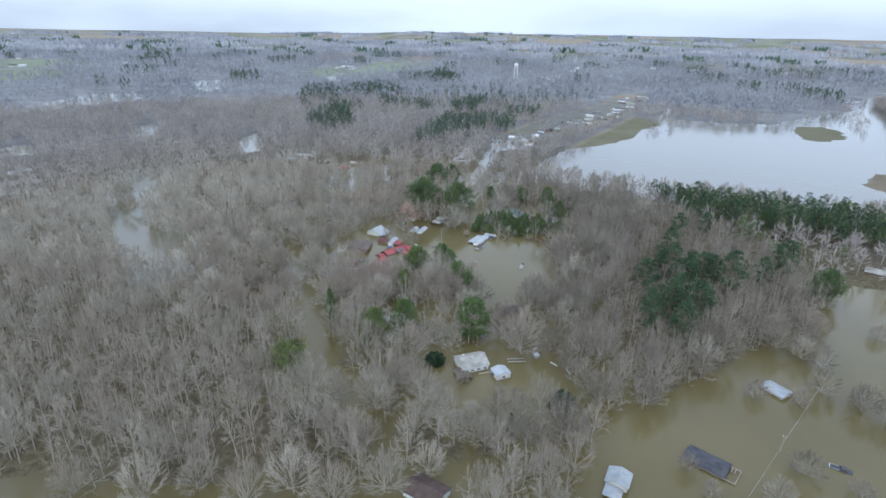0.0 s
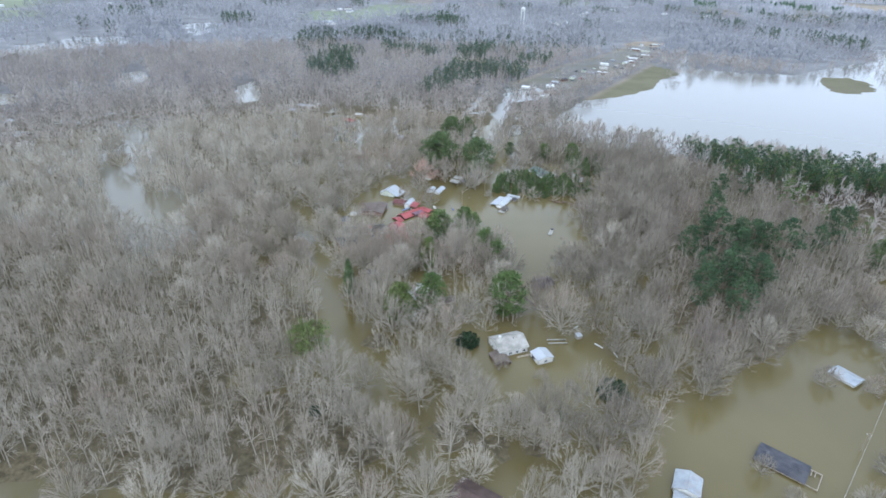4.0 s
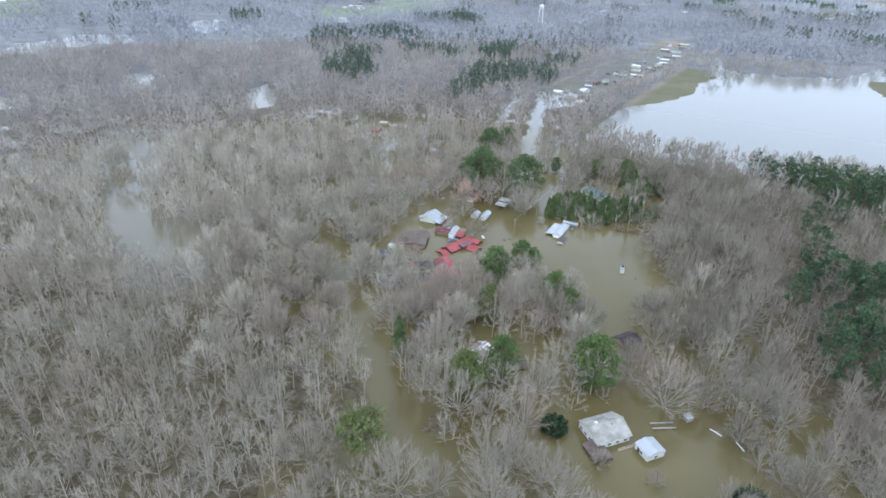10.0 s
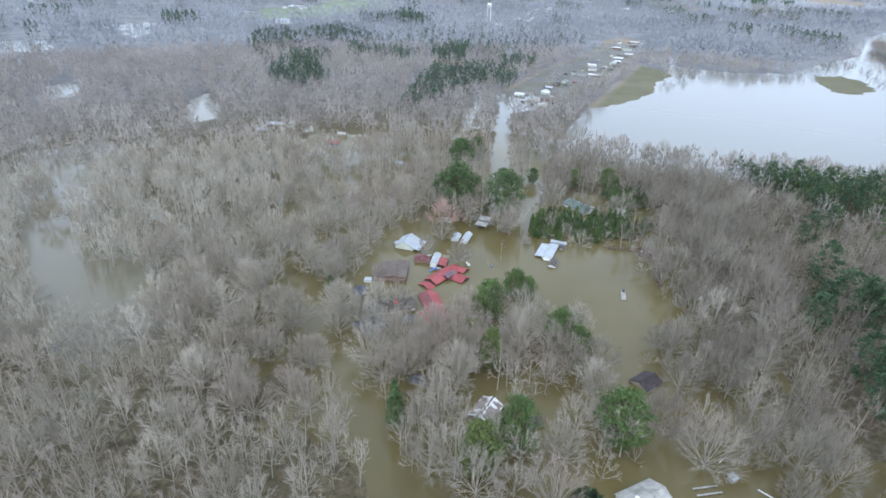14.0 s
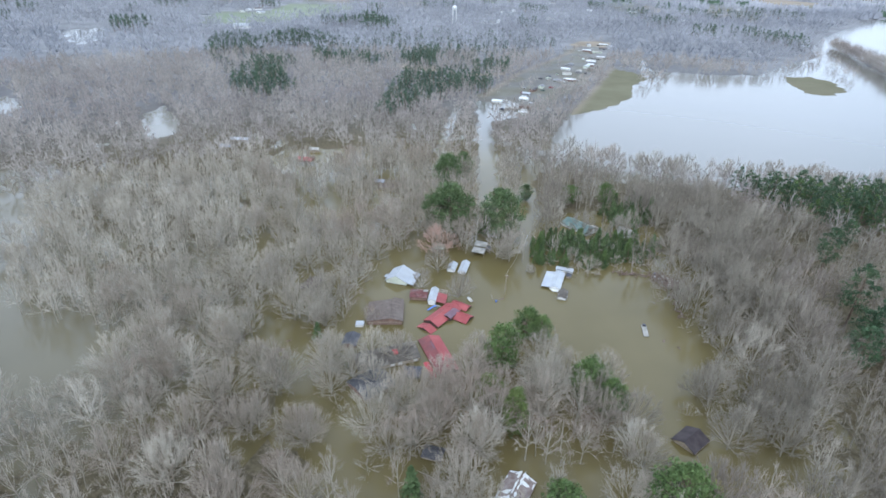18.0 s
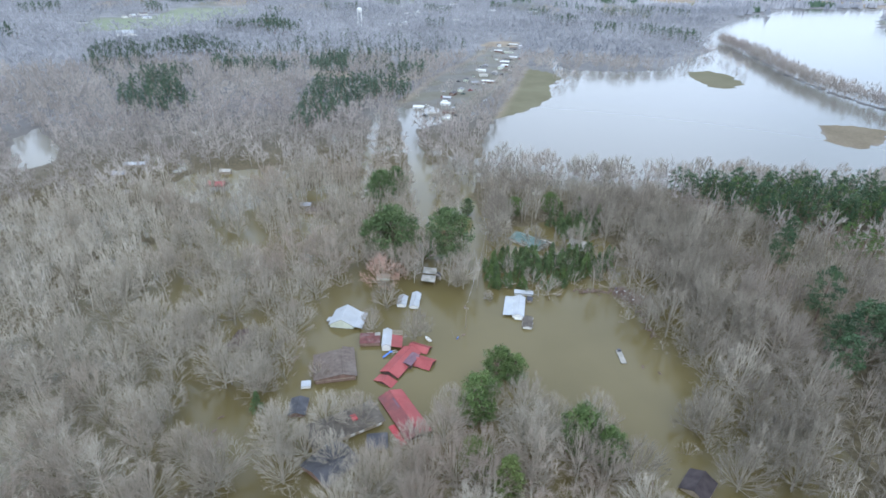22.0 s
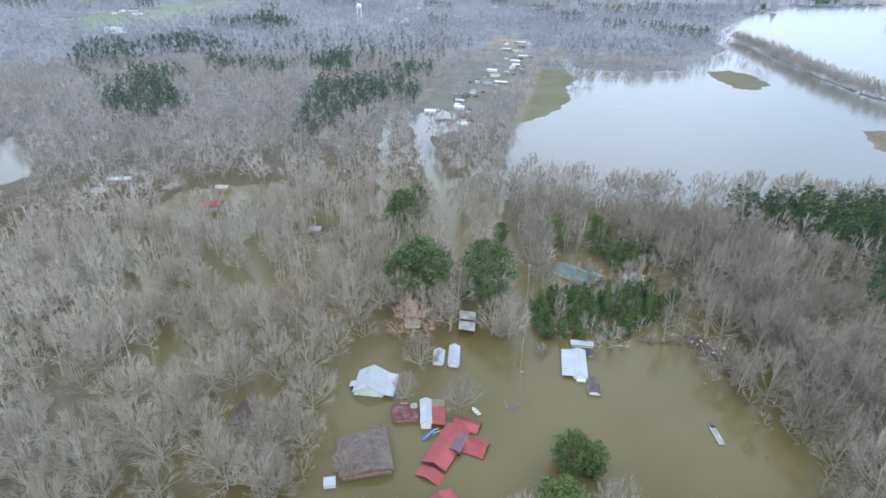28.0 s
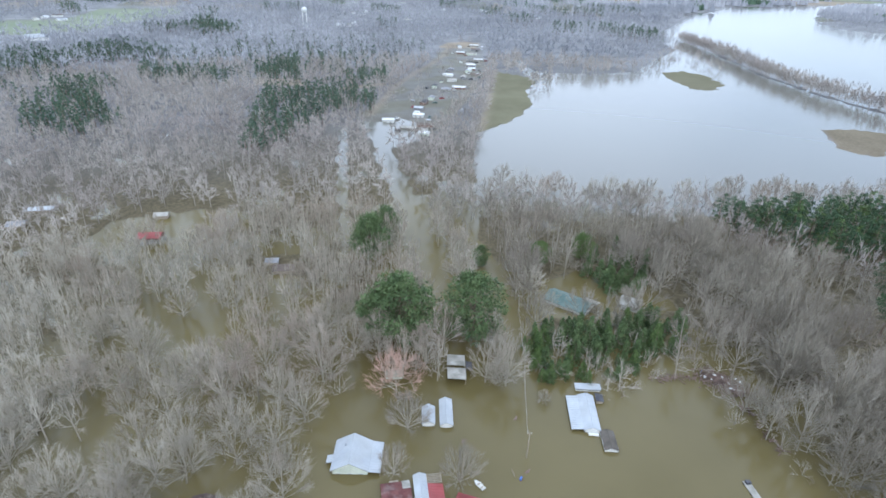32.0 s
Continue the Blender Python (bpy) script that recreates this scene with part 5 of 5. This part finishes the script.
    gable("house", 66.8, 318.3, -50, 6.8, 3.1, 3.1, 1.9, 3.2, M_STAINED, M_WALL, "small flooded house with a pale grey roof", windows=1, seams=0)
    # the white house and its garage
    r = gable("house", 11.7, 165.1, 20, 10.4, 4.3, 4.5, 2.0, 4.0, M_STAINED, M_WALL, "white house with a lichened pale roof", windows=4, seams=0)
    part("chimney", boxes((-3.4, -2.7, -0.3, 0.4, 3.6, 4.9)), M_WALL, r, "whitewashed chimney")
    part("vent_pipe", tube_between(bmesh.new(), (1.2, -1.0, 3.4), (1.2, -1.0, 4.1), 0.1), M_DARK, r)
    sx, sy, sink = 0.0, 0.0, 0.0
    to = r.matrix_world.inverted()
    wing(8.6, 158.6, -72, 6.2, 2.6, 2.6, 0.7, 1.6, M_BROWN, "low dark rear porch roof")
    part("deck_board", boxes((0.2, 6.4, -6.2, -5.9, 0.0, 0.12)), M_TIMBER, r, "pale floating deck board")
    part("deck_board", boxes((0.6, 6.4, -5.7, -5.5, 0.0, 0.12)), M_TIMBER, r, "pale floating deck board")
    r = gable("garage", 21.6, 159.3, -69, 5.0, 2.8, 2.8, 1.7, 2.6, M_WHITE, M_WALL, "small white garage with a white roof", "garage", windows=1, seams=0, over=0.2)
    part("side_door", boxes((-1.4, -0.5, -2.7, -2.62, -1.0, 1.3)), M_DARK, r)
    s = thing("floating_dock", 28.0, 168.0, 4, "two white dock beams on drums at the yard's edge", "dock", keep=3.5)
    for yy in (-0.9, 0.9):
        part("beam", boxes((-3.1, 3.1, yy - 0.2, yy + 0.2, 0.12, 0.36)), M_STAINED, s)
        for xx in (-2.4, 0, 2.4):
            part("drum", tube_between(bmesh.new(), (xx, yy - 0.35, 0.02), (xx, yy + 0.35, 0.02), 0.22, 8), M_RUBBER, s)
    for k, (x, y, a, ln) in enumerate([(41.0, 166.1, -54, 3.2), (45.2, 161.5, -82, 3.0), (43.0, 141.5, -40, 2.2), (36, 176, 30, 2.0)]):
        s = thing("pale_log", x, y, a, "pale drift log washed against the brush", "log", "drift logs")
        part("log_stem", tube_between(bmesh.new(), (-ln / 2, 0, 0.1), (ln / 2, 0.15, 0.18), 0.16, 7), M_WALL, s)
        part("branch_stub", tube_between(bmesh.new(), (0, 0, 0.1), (0.4, 0.7, 0.3), 0.07, 5), M_TIMBER, s)
    s = thing("pump_box", 35.5, 170.5, 20, "pale small pump house under bare trees", "shed", keep=2)
    part("body", boxes((-0.9, 0.9, -0.8, 0.8, -1, 1.1)), M_STAINED, s)
    part("lid", slope(-1.0, 1.0, -0.95, 1.1, 0.95, 1.35, seams=0), M_WHITE, s)


def boat(label, x, y, turn, z=0.0):
    s = thing("rowing_boat", x, y, turn, label, "boat", z=z)
    bm = bmesh.new()
    rim = [(-1.5, -0.5), (-1.5, 0.5), (0.4, 0.6), (1.2, 0.35), (1.6, 0), (1.2, -0.35), (0.4, -0.6)]
    outer = [bm.verts.new((px, py, 0.38)) for px, py in rim]
    keel = [bm.verts.new((px * 0.85, py * 0.7, -0.12)) for px, py in rim]
    inner = [bm.verts.new((px * 0.9, py * 0.82, 0.36)) for px, py in rim]
    floor = [bm.verts.new((px * 0.8, py * 0.62, 0.02)) for px, py in rim]
    n = len(rim)
    for i in range(n):
        j = (i + 1) % n
        bm.faces.new((outer[i], outer[j], keel[j], keel[i]))
        bm.faces.new((outer[j], outer[i], inner[i], inner[j]))
        bm.faces.new((inner[j], inner[i], floor[i], floor[j]))
    bm.faces.new(floor)
    bm.faces.new(keel)
    part("hull", bm, M_WALL, s)
    for xx in (-0.8, 0.3):
        part("thwart", boxes((xx - 0.14, xx + 0.14, -0.46, 0.46, 0.24, 0.29)), M_TIMBER, s)


def car(x, y, turn, mat, label):
    r = thing("parked_car", x, y, turn, label, "car", "village cars", z=max(0.0, bed(x, y)))
    part("body", solid(bmesh.new(), [(-2.2, -0.85, 0.3), (2.2, -0.85, 0.3), (2.2, -0.85, 0.8), (1.2, -0.85, 0.95), (-2.1, -0.85, 0.95)], (0, 1.7, 0)), mat, r)
    part("cabin", solid(bmesh.new(), [(-1.7, -0.75, 0.952), (0.9, -0.75, 0.952), (0.3, -0.7, 1.5), (-1.3, -0.7, 1.5)], (0, 1.5, 0)), M_GLASS, r, "dark glazed cabin")
    part("car_roof", boxes((-1.25, 0.25, -0.7, 0.8, 1.502, 1.56)), mat, r)
    for wx in (-1.4, 1.4):
        for wy in (-0.9, 0.7):
            part("wheel", tube_between(bmesh.new(), (wx, wy, 0.32), (wx, wy + 0.2, 0.32), 0.32, 10), M_RUBBER, r)


def outlying():
    # drowned roofs of the south and east
    gable("house", 112.3, 152.4, -60, 7.8, 3.0, 3.0, 0.9, 1.7, M_STEEL, M_WALL, "drowned house with a patched silver metal roof", windows=0)
    r = gable("house", 48.1, 112.3, 62, 6.2, 3.1, 3.1, 1.5, 2.6, M_STEEL, M_WALL, "drowned house with a weathered silver roof", windows=0)
    lean_to(r, -7.6, -3.1, 2.6, 1.4, -2.0, 0.8, M_STEEL, posts=False, name="rear_roof")
    r = gable("trailer_home", 74.7, 119.6, -42, 11.5, 3.6, 3.6, 0.6, 1.3, M_DARK, M_TIMBER, "long dark-roofed trailer home sunk to its eaves", windows=0, seams=0)
    for a in ((5.7, 8.3, -3.4, -3.2), (5.7, 8.3, 2.6, 2.8), (8.2, 8.4, -3.4, 2.8), (6.1, 6.3, 0.6, 2.7), (6.9, 7.1, 0.6, 2.7)):
        part("porch_rail", boxes((*a, 0.3, 0.5)), M_TIMBER, r, "pale timber porch rail")
    gable("house", -2.2, 107.2, -33, 10.4, 4.0, 4.0, 1.6, 3.0, M_OXIDE, M_WALL, "house with a dark rust-brown roof under bare trees", windows=0, seams=0)
    gable("house", 29.2, 204.4, 29, 7.4, 3.2, 3.2, 0.5, 2.0, M_UMBER, M_TIMBER, "dark umber shingled roof rising from flood water", windows=0, seams=0)
    gable("shed", -35.4, 209.2, -25, 5.2, 2.1, 2.1, 0.8, 1.6, M_SLATE, M_TIMBER, "small blue-grey roof among bare trees", "shed", windows=0, seams=0)
    gable("shed", -7.2, 191.0, 20, 5.2, 2.0, 2.0, 0.7, 1.5, M_BROWN, M_TIMBER, "small brown roof among bare trees", "shed", windows=0, seams=0.5)
    gable("house", 214, 246, -40, 11, 4, 4, 2.0, 3.4, M_STAINED, M_BRICK, "brick-walled house with a pale roof at the water's edge", windows=2, seams=0)
    # the wrecked white-roofed house
    rng = np.random.RandomState(12)
    r = thing("wrecked_house", -18.6, 196.2, 52, "wrecked house with torn white roof sheets over dark debris", "house", keep=9)
    part("fallen_frame", boxes((-4.2, 4.2, -3.1, 3.1, -1.2, 0.5)), M_DEBRIS, r, "dark sodden house frame")
    for s in (-1, 1):
        part("roof_slope", slope(-4.4, 4.4, s * 3.4, 0.5, s * 0.1, 1.9, seams=0), M_SODDEN, r, "bare brown roof boards")

        def torn(x, y, rx, ry, mat):
            """A ragged sheet that lies on the slope: y runs from the eave (0) up to the ridge (3.4)."""
            ring = []
            for k in range(9):
                a, q = 6.2832 * k / 9, rng.uniform(0.45, 1.2)
                px, py = x + rx * q * math.cos(a), min(max(y + ry * q * math.sin(a), -0.1), 3.35)
                ring.append((px, s * (3.4 - py), 0.63 + py * 0.424 + rng.uniform(0, 0.12)))
            part("roof_sheet", solid(bmesh.new(), ring, (0, 0, 0.03)), mat, r, "torn white roof sheet")

        for k in range(5):
            torn(-3.4 + k * 1.7 + rng.uniform(-0.4, 0.4), 3.0 + rng.uniform(-0.2, 0.2), rng.uniform(0.8, 1.3), rng.uniform(0.2, 0.45), M_WALL)
        for e in (-1, 1):
            torn(e * 4.0, 1.0, 0.35, 1.1, M_WALL)
            torn(e * 3.8, 2.5, 0.5, 0.9, M_WALL)
        for k in range(3):
            torn(-3.2 + k * 2.9 + rng.uniform(-0.5, 0.5), 0.25, rng.uniform(0.7, 1.2), 0.22, M_STAINED if k % 2 else M_WALL)
        torn(-1.9 * s, 1.9, 0.7, 1.3, M_WALL)
    for k in range(8):
        x = -3.8 + k * 1.05
        part("rafter", tube_between(bmesh.new(), (x, -3.0, 0.6), (x + rng.uniform(-0.4, 0.4), 0, 2.1), 0.07, 4), M_TIMBER, r)
    # houses deep in the western woods
    r = gable("stilt_house", -75.9, 427.0, -20, 9.0, 2.9, 2.9, 3.0, 4.2, M_RED, M_BRICK, "open pole barn with a dull red metal roof in flooded woods", "barn", windows=0, foot=2.2)
    HOUSE_SPOTS.append((-75, 420, 14))
    for sx in (-4, 0, 4):
        for sy in (-2.4, 2.4):
            part("pole", boxes((sx - 0.1, sx + 0.1, sy - 0.1, sy + 0.1, -1.4, 2.6)), M_TIMBER, r)
    for x, y, a, ln, w, m, lab in [(-72, 451, -15, 6, 2, M_STAINED, "small pale-roofed shed in flooded woods"), (-119, 476, -10, 12, 2.2, M_WHITE, "white-roofed trailer home in flooded woods"), (-125, 462, -10, 7, 3, M_GREY, "grey-roofed house in flooded woods"), (-33, 385, -18, 8, 2.6, M_BROWN, "brown-roofed shed in flooded woods"), (-36, 392, -18, 5, 2, M_GREY, "grey-roofed shed in flooded woods"), (-67.3, 290.6, 65, 8.5, 2.9, M_OXIDE, "rust-brown collapsed roof under bare trees")]:
        gable("shed", x, y, a, ln, w, w, 1.4, 2.4, m, M_TIMBER, lab, "shed", windows=0, seams=0)
    # the village along the lane
    rng = np.random.RandomState(31)
    roofs = [M_BLEACHED, M_STAINED, M_BLEACHED, M_BROWN, M_WHITE, M_BLEACHED, M_GREY, M_DARK]
    walls = [M_WALL, M_STAINED, M_CREAM, M_BRICK, M_GREY]
    words = {"bleached_white_roof": "bleached white", "white_metal_roof": "white metal", "lichened_white_roof": "weathered pale", "grey_shingles": "grey shingle", "brown_shingles": "brown shingle", "galvanised_steel": "silver metal", "dark_shingles": "dark shingle"}
    homes = [(74, 572), (80, 549), (84, 532), (93, 551), (106, 594), (98, 575), (155, 650), (152, 668), (170, 655), (198, 702), (188, 716), (214, 708), (218, 730), (228, 742), (205, 745), (246, 780), (262, 792), (278, 839), (268, 850), (300, 870), (292, 900), (316, 905), (130, 625), (118, 612), (236, 760), (180, 690)]
    for i, (x, y) in enumerate(homes):
        m = roofs[i % 8]
        ln, w = rng.uniform(7, 13), rng.uniform(2.0, 3.2)
        gable("house", x, y, rng.choice([-35, 55, -30]) + rng.uniform(-6, 6), ln, w, w, 2.0, 2.9, m, walls[i % 5], "low village house with a " + words[m.name] + " roof", "house", "village houses", windows=2 if i < 10 else 0, seams=0, foot=-0.5, bury=-bed(x, y) * 0.8)
    paints = [(M_WALL, "white"), (M_DARK, "black"), (M_STEEL, "silver"), (M_SLATE, "dark blue"), (M_RED, "red"), (M_TEAL, "green")]
    for i, (x, y) in enumerate(homes):
        a = rng.uniform(0, 6.28)
        m, word = paints[i % 6]
        car(x + 9 * math.cos(a), y + 9 * math.sin(a), rng.uniform(0, 180), m, "parked " + word + " car beside a village house")
        if i % 2:
            a += 2.2
            q = roofs[(i // 2 + 3) % 8]
            flat_shed("yard_shed", x + 11 * math.cos(a), y + 11 * math.sin(a), -35, rng.uniform(3, 5), rng.uniform(2, 3), 2.0, 2.3, q, walls[(i // 2) % 5], "small yard shed with a " + words[q.name] + " roof", "shed", "village sheds", seams=0)
    town = [(211, 1190), (222, 1180), (240, 1208), (304, 1428), (310, 1387), (335, 1452), (383, 1490), (412, 1544), (435, 1570), (369, 1285), (504, 1696), (535, 1740), (551, 1731), (632, 1471), (643, 1464), (853, 1439), (541, 1496), (596, 1508), (78, 1847), (144, 1836), (659, 1271), (997, 1575), (-1044, 1447), (-915, 1244), (-898, 1248), (-244, 1352), (-235, 1380), (-220, 1401), (-206, 1336), (-752, 1388), (-715, 1359), (-294, 1262), (-1391, 2428)]
    for i, (x, y) in enumerate(town):
        m = roofs[i % 8]
        gable("house", x, y, rng.uniform(0, 180), rng.uniform(10, 17), 4.0, 4.0, 2.8, 4.4, m, M_WALL, "distant town house with a " + words[m.name] + " roof", "house", "town houses", windows=0, seams=0, bury=-bed(x, y))
    # a meadow pond's white barn
    gable("barn", -204.6, 1083.3, 10, 26, 7, 7, 4, 7, M_WHITE, M_WALL, "long white barn beside a green meadow", "barn", windows=0, seams=0, bury=-bed(-204, 1083))


def water_tower(x, y):
    r = thing("water_tower", x, y, 0, "white water tower on four tall legs above the woods", "water tower", z=bed(x, y), keep=8)
    bm = bmesh.new()
    rings = [(0.3, 21.5), (2.4, 22.0), (4.0, 23.6), (4.2, 25.5), (4.2, 27.0), (3.4, 28.8), (1.6, 30.0), (0.2, 30.4)]
    loops = [[bm.verts.new((q * math.cos(k * math.pi / 10), q * math.sin(k * math.pi / 10), z)) for k in range(20)] for q, z in rings]
    for a, b in zip(loops, loops[1:]):
        for k in range(20):
            bm.faces.new((a[k], a[(k + 1) % 20], b[(k + 1) % 20], b[k]))
    bm.faces.new(loops[0][::-1])
    bm.faces.new(loops[-1])
    part("tank", bm, M_WALL, r)
    for k in range(4):
        a = k * math.pi / 2 + 0.5
        part("leg", tube_between(bmesh.new(), (4.8 * math.cos(a), 4.8 * math.sin(a), -0.5), (3.9 * math.cos(a), 3.9 * math.sin(a), 24.5), 0.55, 8), M_WALL, r)
    for z in (8, 16):
        bm = bmesh.new()
        for k in range(4):
            a, b = k * math.pi / 2 + 0.5, (k + 1) * math.pi / 2 + 0.5
            tube_between(bm, (4.4 * math.cos(a), 4.4 * math.sin(a), z), (4.4 * math.cos(b), 4.4 * math.sin(b), z), 0.14, 5)
        part("brace_ring", bm, M_STEEL, r)
    part("riser", tube_between(bmesh.new(), (0, 0, -0.5), (0, 0, 22), 0.35, 10), M_STEEL, r)
    part("catwalk", tube_between(bmesh.new(), (0, 0, 25.2), (0, 0, 25.4), 4.9, 20), M_STEEL, r)


def power_lines():
    for line, h, lab in (([(1, 278), (14, 300), (29.5, 328), (41, 360)], 8.0, "weathered utility pole along the flooded lane"), ([(126.2, 152.1), (97.8, 124.2), (69, 96)], 6.0, "weathered utility pole standing in the flood"), ):
        tops = []
        for x, y in line:
            s = thing("utility_pole", x, y, math.degrees(math.atan2(line[1][1] - line[0][1], line[1][0] - line[0][0])), lab, "pole", "utility poles", z=0, keep=2)
            part("shaft", tube_between(bmesh.new(), (0, 0, -2), (0, 0, h), 0.1, 8), M_TIMBER, s)
            part("crossarm", boxes((-0.05, 0.05, -0.5, 0.5, h - 0.66, h - 0.56)), M_TIMBER, s)
            for yy in (-0.45, 0.45):
                part("insulator", tube_between(bmesh.new(), (0, yy, h - 0.55), (0, yy, h - 0.3), 0.07, 6), M_WALL, s)
            tops.append(Vector((x, y, h - 0.3)))
        for a, b in zip(tops, tops[1:]):
            side = (b - a).cross(Vector((0, 0, 1))).normalized() * 0.45
            bm = bmesh.new()
            for s in (-1,):
                pts = [a.lerp(b, t / 8) + side * s - Vector((0, 0, 1.0 * 4 * (t / 8) * (1 - t / 8))) for t in range(9)]
                for p, q in zip(pts, pts[1:]):
                    tube_between(bm, p, q, 0.022, 4)
            me = bpy.data.meshes.new("power_cable")
            bm.to_mesh(me)
            bm.free()
            me.materials.append(M_WIRE)
            tagged(new("power_cable", me), "slack pale cable between two poles", "cable", "power cables")


def flotsam():
    rng = np.random.RandomState(44)
    s = thing("pontoon", 40.6, 250.0, 70, "half-sunk pale pontoon dock adrift in the clearing", "dock", keep=3)
    part("deck", boxes((-3.2, 3.2, -0.8, 0.8, 0.1, 0.28)), M_STAINED, s)
    for x in (-2.6, 0, 2.6):
        part("drum", tube_between(bmesh.new(), (x, -0.9, 0.02), (x, 0.9, 0.02), 0.25, 8), M_RUBBER, s)
    part("box", boxes((2.2, 3.0, -0.5, 0.5, 0.29, 0.9)), M_DARK, s)
    bm = bmesh.new()
    for k in range(620):
        t = rng.uniform(0, 1)
        x, y = 64 + rng.normal(0, 2.0) + 3.0 * (t - 0.5), 278.5 + rng.normal(0, 1.6) - 9.0 * (t - 0.5)
        if k % 6 == 0:
            s = rng.uniform(0, 1)
            x, y = (48 + 10 * s, 287 - 4 * s) if k % 12 else (62 - 6 * s, 271 - 16 * s)
            x, y = x + rng.normal(0, 0.7), y + rng.normal(0, 0.7)
        b = boxes((-rng.uniform(0.15, 1.1), rng.uniform(0.15, 1.1), -0.1, 0.1, -0.05, 0.07))
        bmesh.ops.transform(b, matrix=pose(x, y, rng.uniform(0.05, 0.7), rng.uniform(-20, 20), rng.uniform(-15, 15), rng.uniform(0, 180)), verts=b.verts)
        me = bpy.data.meshes.new("piece")
        b.to_mesh(me)
        b.free()
        bm.from_mesh(me)
        bpy.data.meshes.remove(me)
    me = bpy.data.meshes.new("drift_pile")
    bm.to_mesh(me)
    bm.free()
    me.materials.append(M_DEBRIS)
    tagged(new("drift_pile", me), "raft of drift wood washed into the clearing's corner", "drift wood", kind="stuff")
    for k in range(30):
        t = rng.uniform(-0.5, 0.5)
        x, y, f = 64 + rng.normal(0, 1.8) + 3 * t, 278.5 + rng.normal(0, 1.5) - 9 * t, rng.choice([0.45, 0.55, 0.8, 1.3])
        m = M_RUST if k % 5 == 1 else M_BLUE if k == 7 else M_WALL
        r = thing("floating_box", x, y, rng.uniform(0, 180), "small pale container floating in the drift", "container", "floating junk", z=0.15)
        part("body", boxes((-0.26 * f, 0.26 * f, -0.2 * f, 0.2 * f, -0.15, 0.3 + 0.1 * f)), m, r)
        part("lid", boxes((-0.29 * f, 0.29 * f, -0.22 * f, 0.22 * f, 0.302 + 0.1 * f, 0.35 + 0.1 * f)), m, r)
    for x, y, a in [(5.1, 289.3, 20), (-3.4, 273.2, 60), (-1.0, 274.5, 10), (44, 244, 60), (47, 240, 100), (17, 210, 30), (20, 208, 80), (-10.0, 288, 40), (-73.1, 259.6, 0), (-74.6, 255.3, 30), (-73.4, 251.4, 60), (-86.7, 264.1, 90)]:
        r = thing("drift_snag", x, y, a, "dark snag of branches floating on the flood", "branch", "floating snags")
        for k in range(5):
            part("stick", tube_between(bmesh.new(), (rng.uniform(-1, 0), rng.uniform(-0.4, 0.4), -0.05), (rng.uniform(0, 1.1), rng.uniform(-0.5, 0.5), rng.uniform(0.1, 0.4)), 0.08, 5), M_DEBRIS, r)
    r = thing("leaning_post", -3.8, 274.0, 40, "leaning pale post with a blue board standing in flood water", "post")
    part("shaft", tube_between(bmesh.new(), (0, 0, -1.4), (-0.3, 1.5, 2.2), 0.07, 6), M_TIMBER, r)
    part("board", boxes((-0.5, 0.4, -0.9, -0.5, 0.05, 0.4)), M_BLUE, r, "blue plastic board")
    # a drowned pickup
    r = thing("pickup_truck", 110.9, 117.8, -31, "dark pickup truck drowned to its windows", "truck", keep=3)
    part("body", boxes((-2.7, 2.7, -0.95, 0.95, -0.9, 0.12)), M_SLATE, r)
    part("cab", solid(bmesh.new(), [(-0.3, -0.85, 0.13), (1.5, -0.85, 0.13), (1.1, -0.75, 0.75), (0.0, -0.75, 0.75)], (0, 1.6, 0)), M_DARK, r)
    part("bed_rail", boxes((-2.65, -0.4, -0.95, -0.85, 0.13, 0.3)), M_STEEL, r)
    part("bed_rail", boxes((-2.65, -0.4, 0.85, 0.95, 0.13, 0.3)), M_STEEL, r)
    part("tailgate", boxes((-2.75, -2.65, -0.9, 0.9, 0.0, 0.35)), M_WALL, r)


homestead()
outlying()
water_tower(149, 1176)
power_lines()
flotsam()
single_trees()
forest()
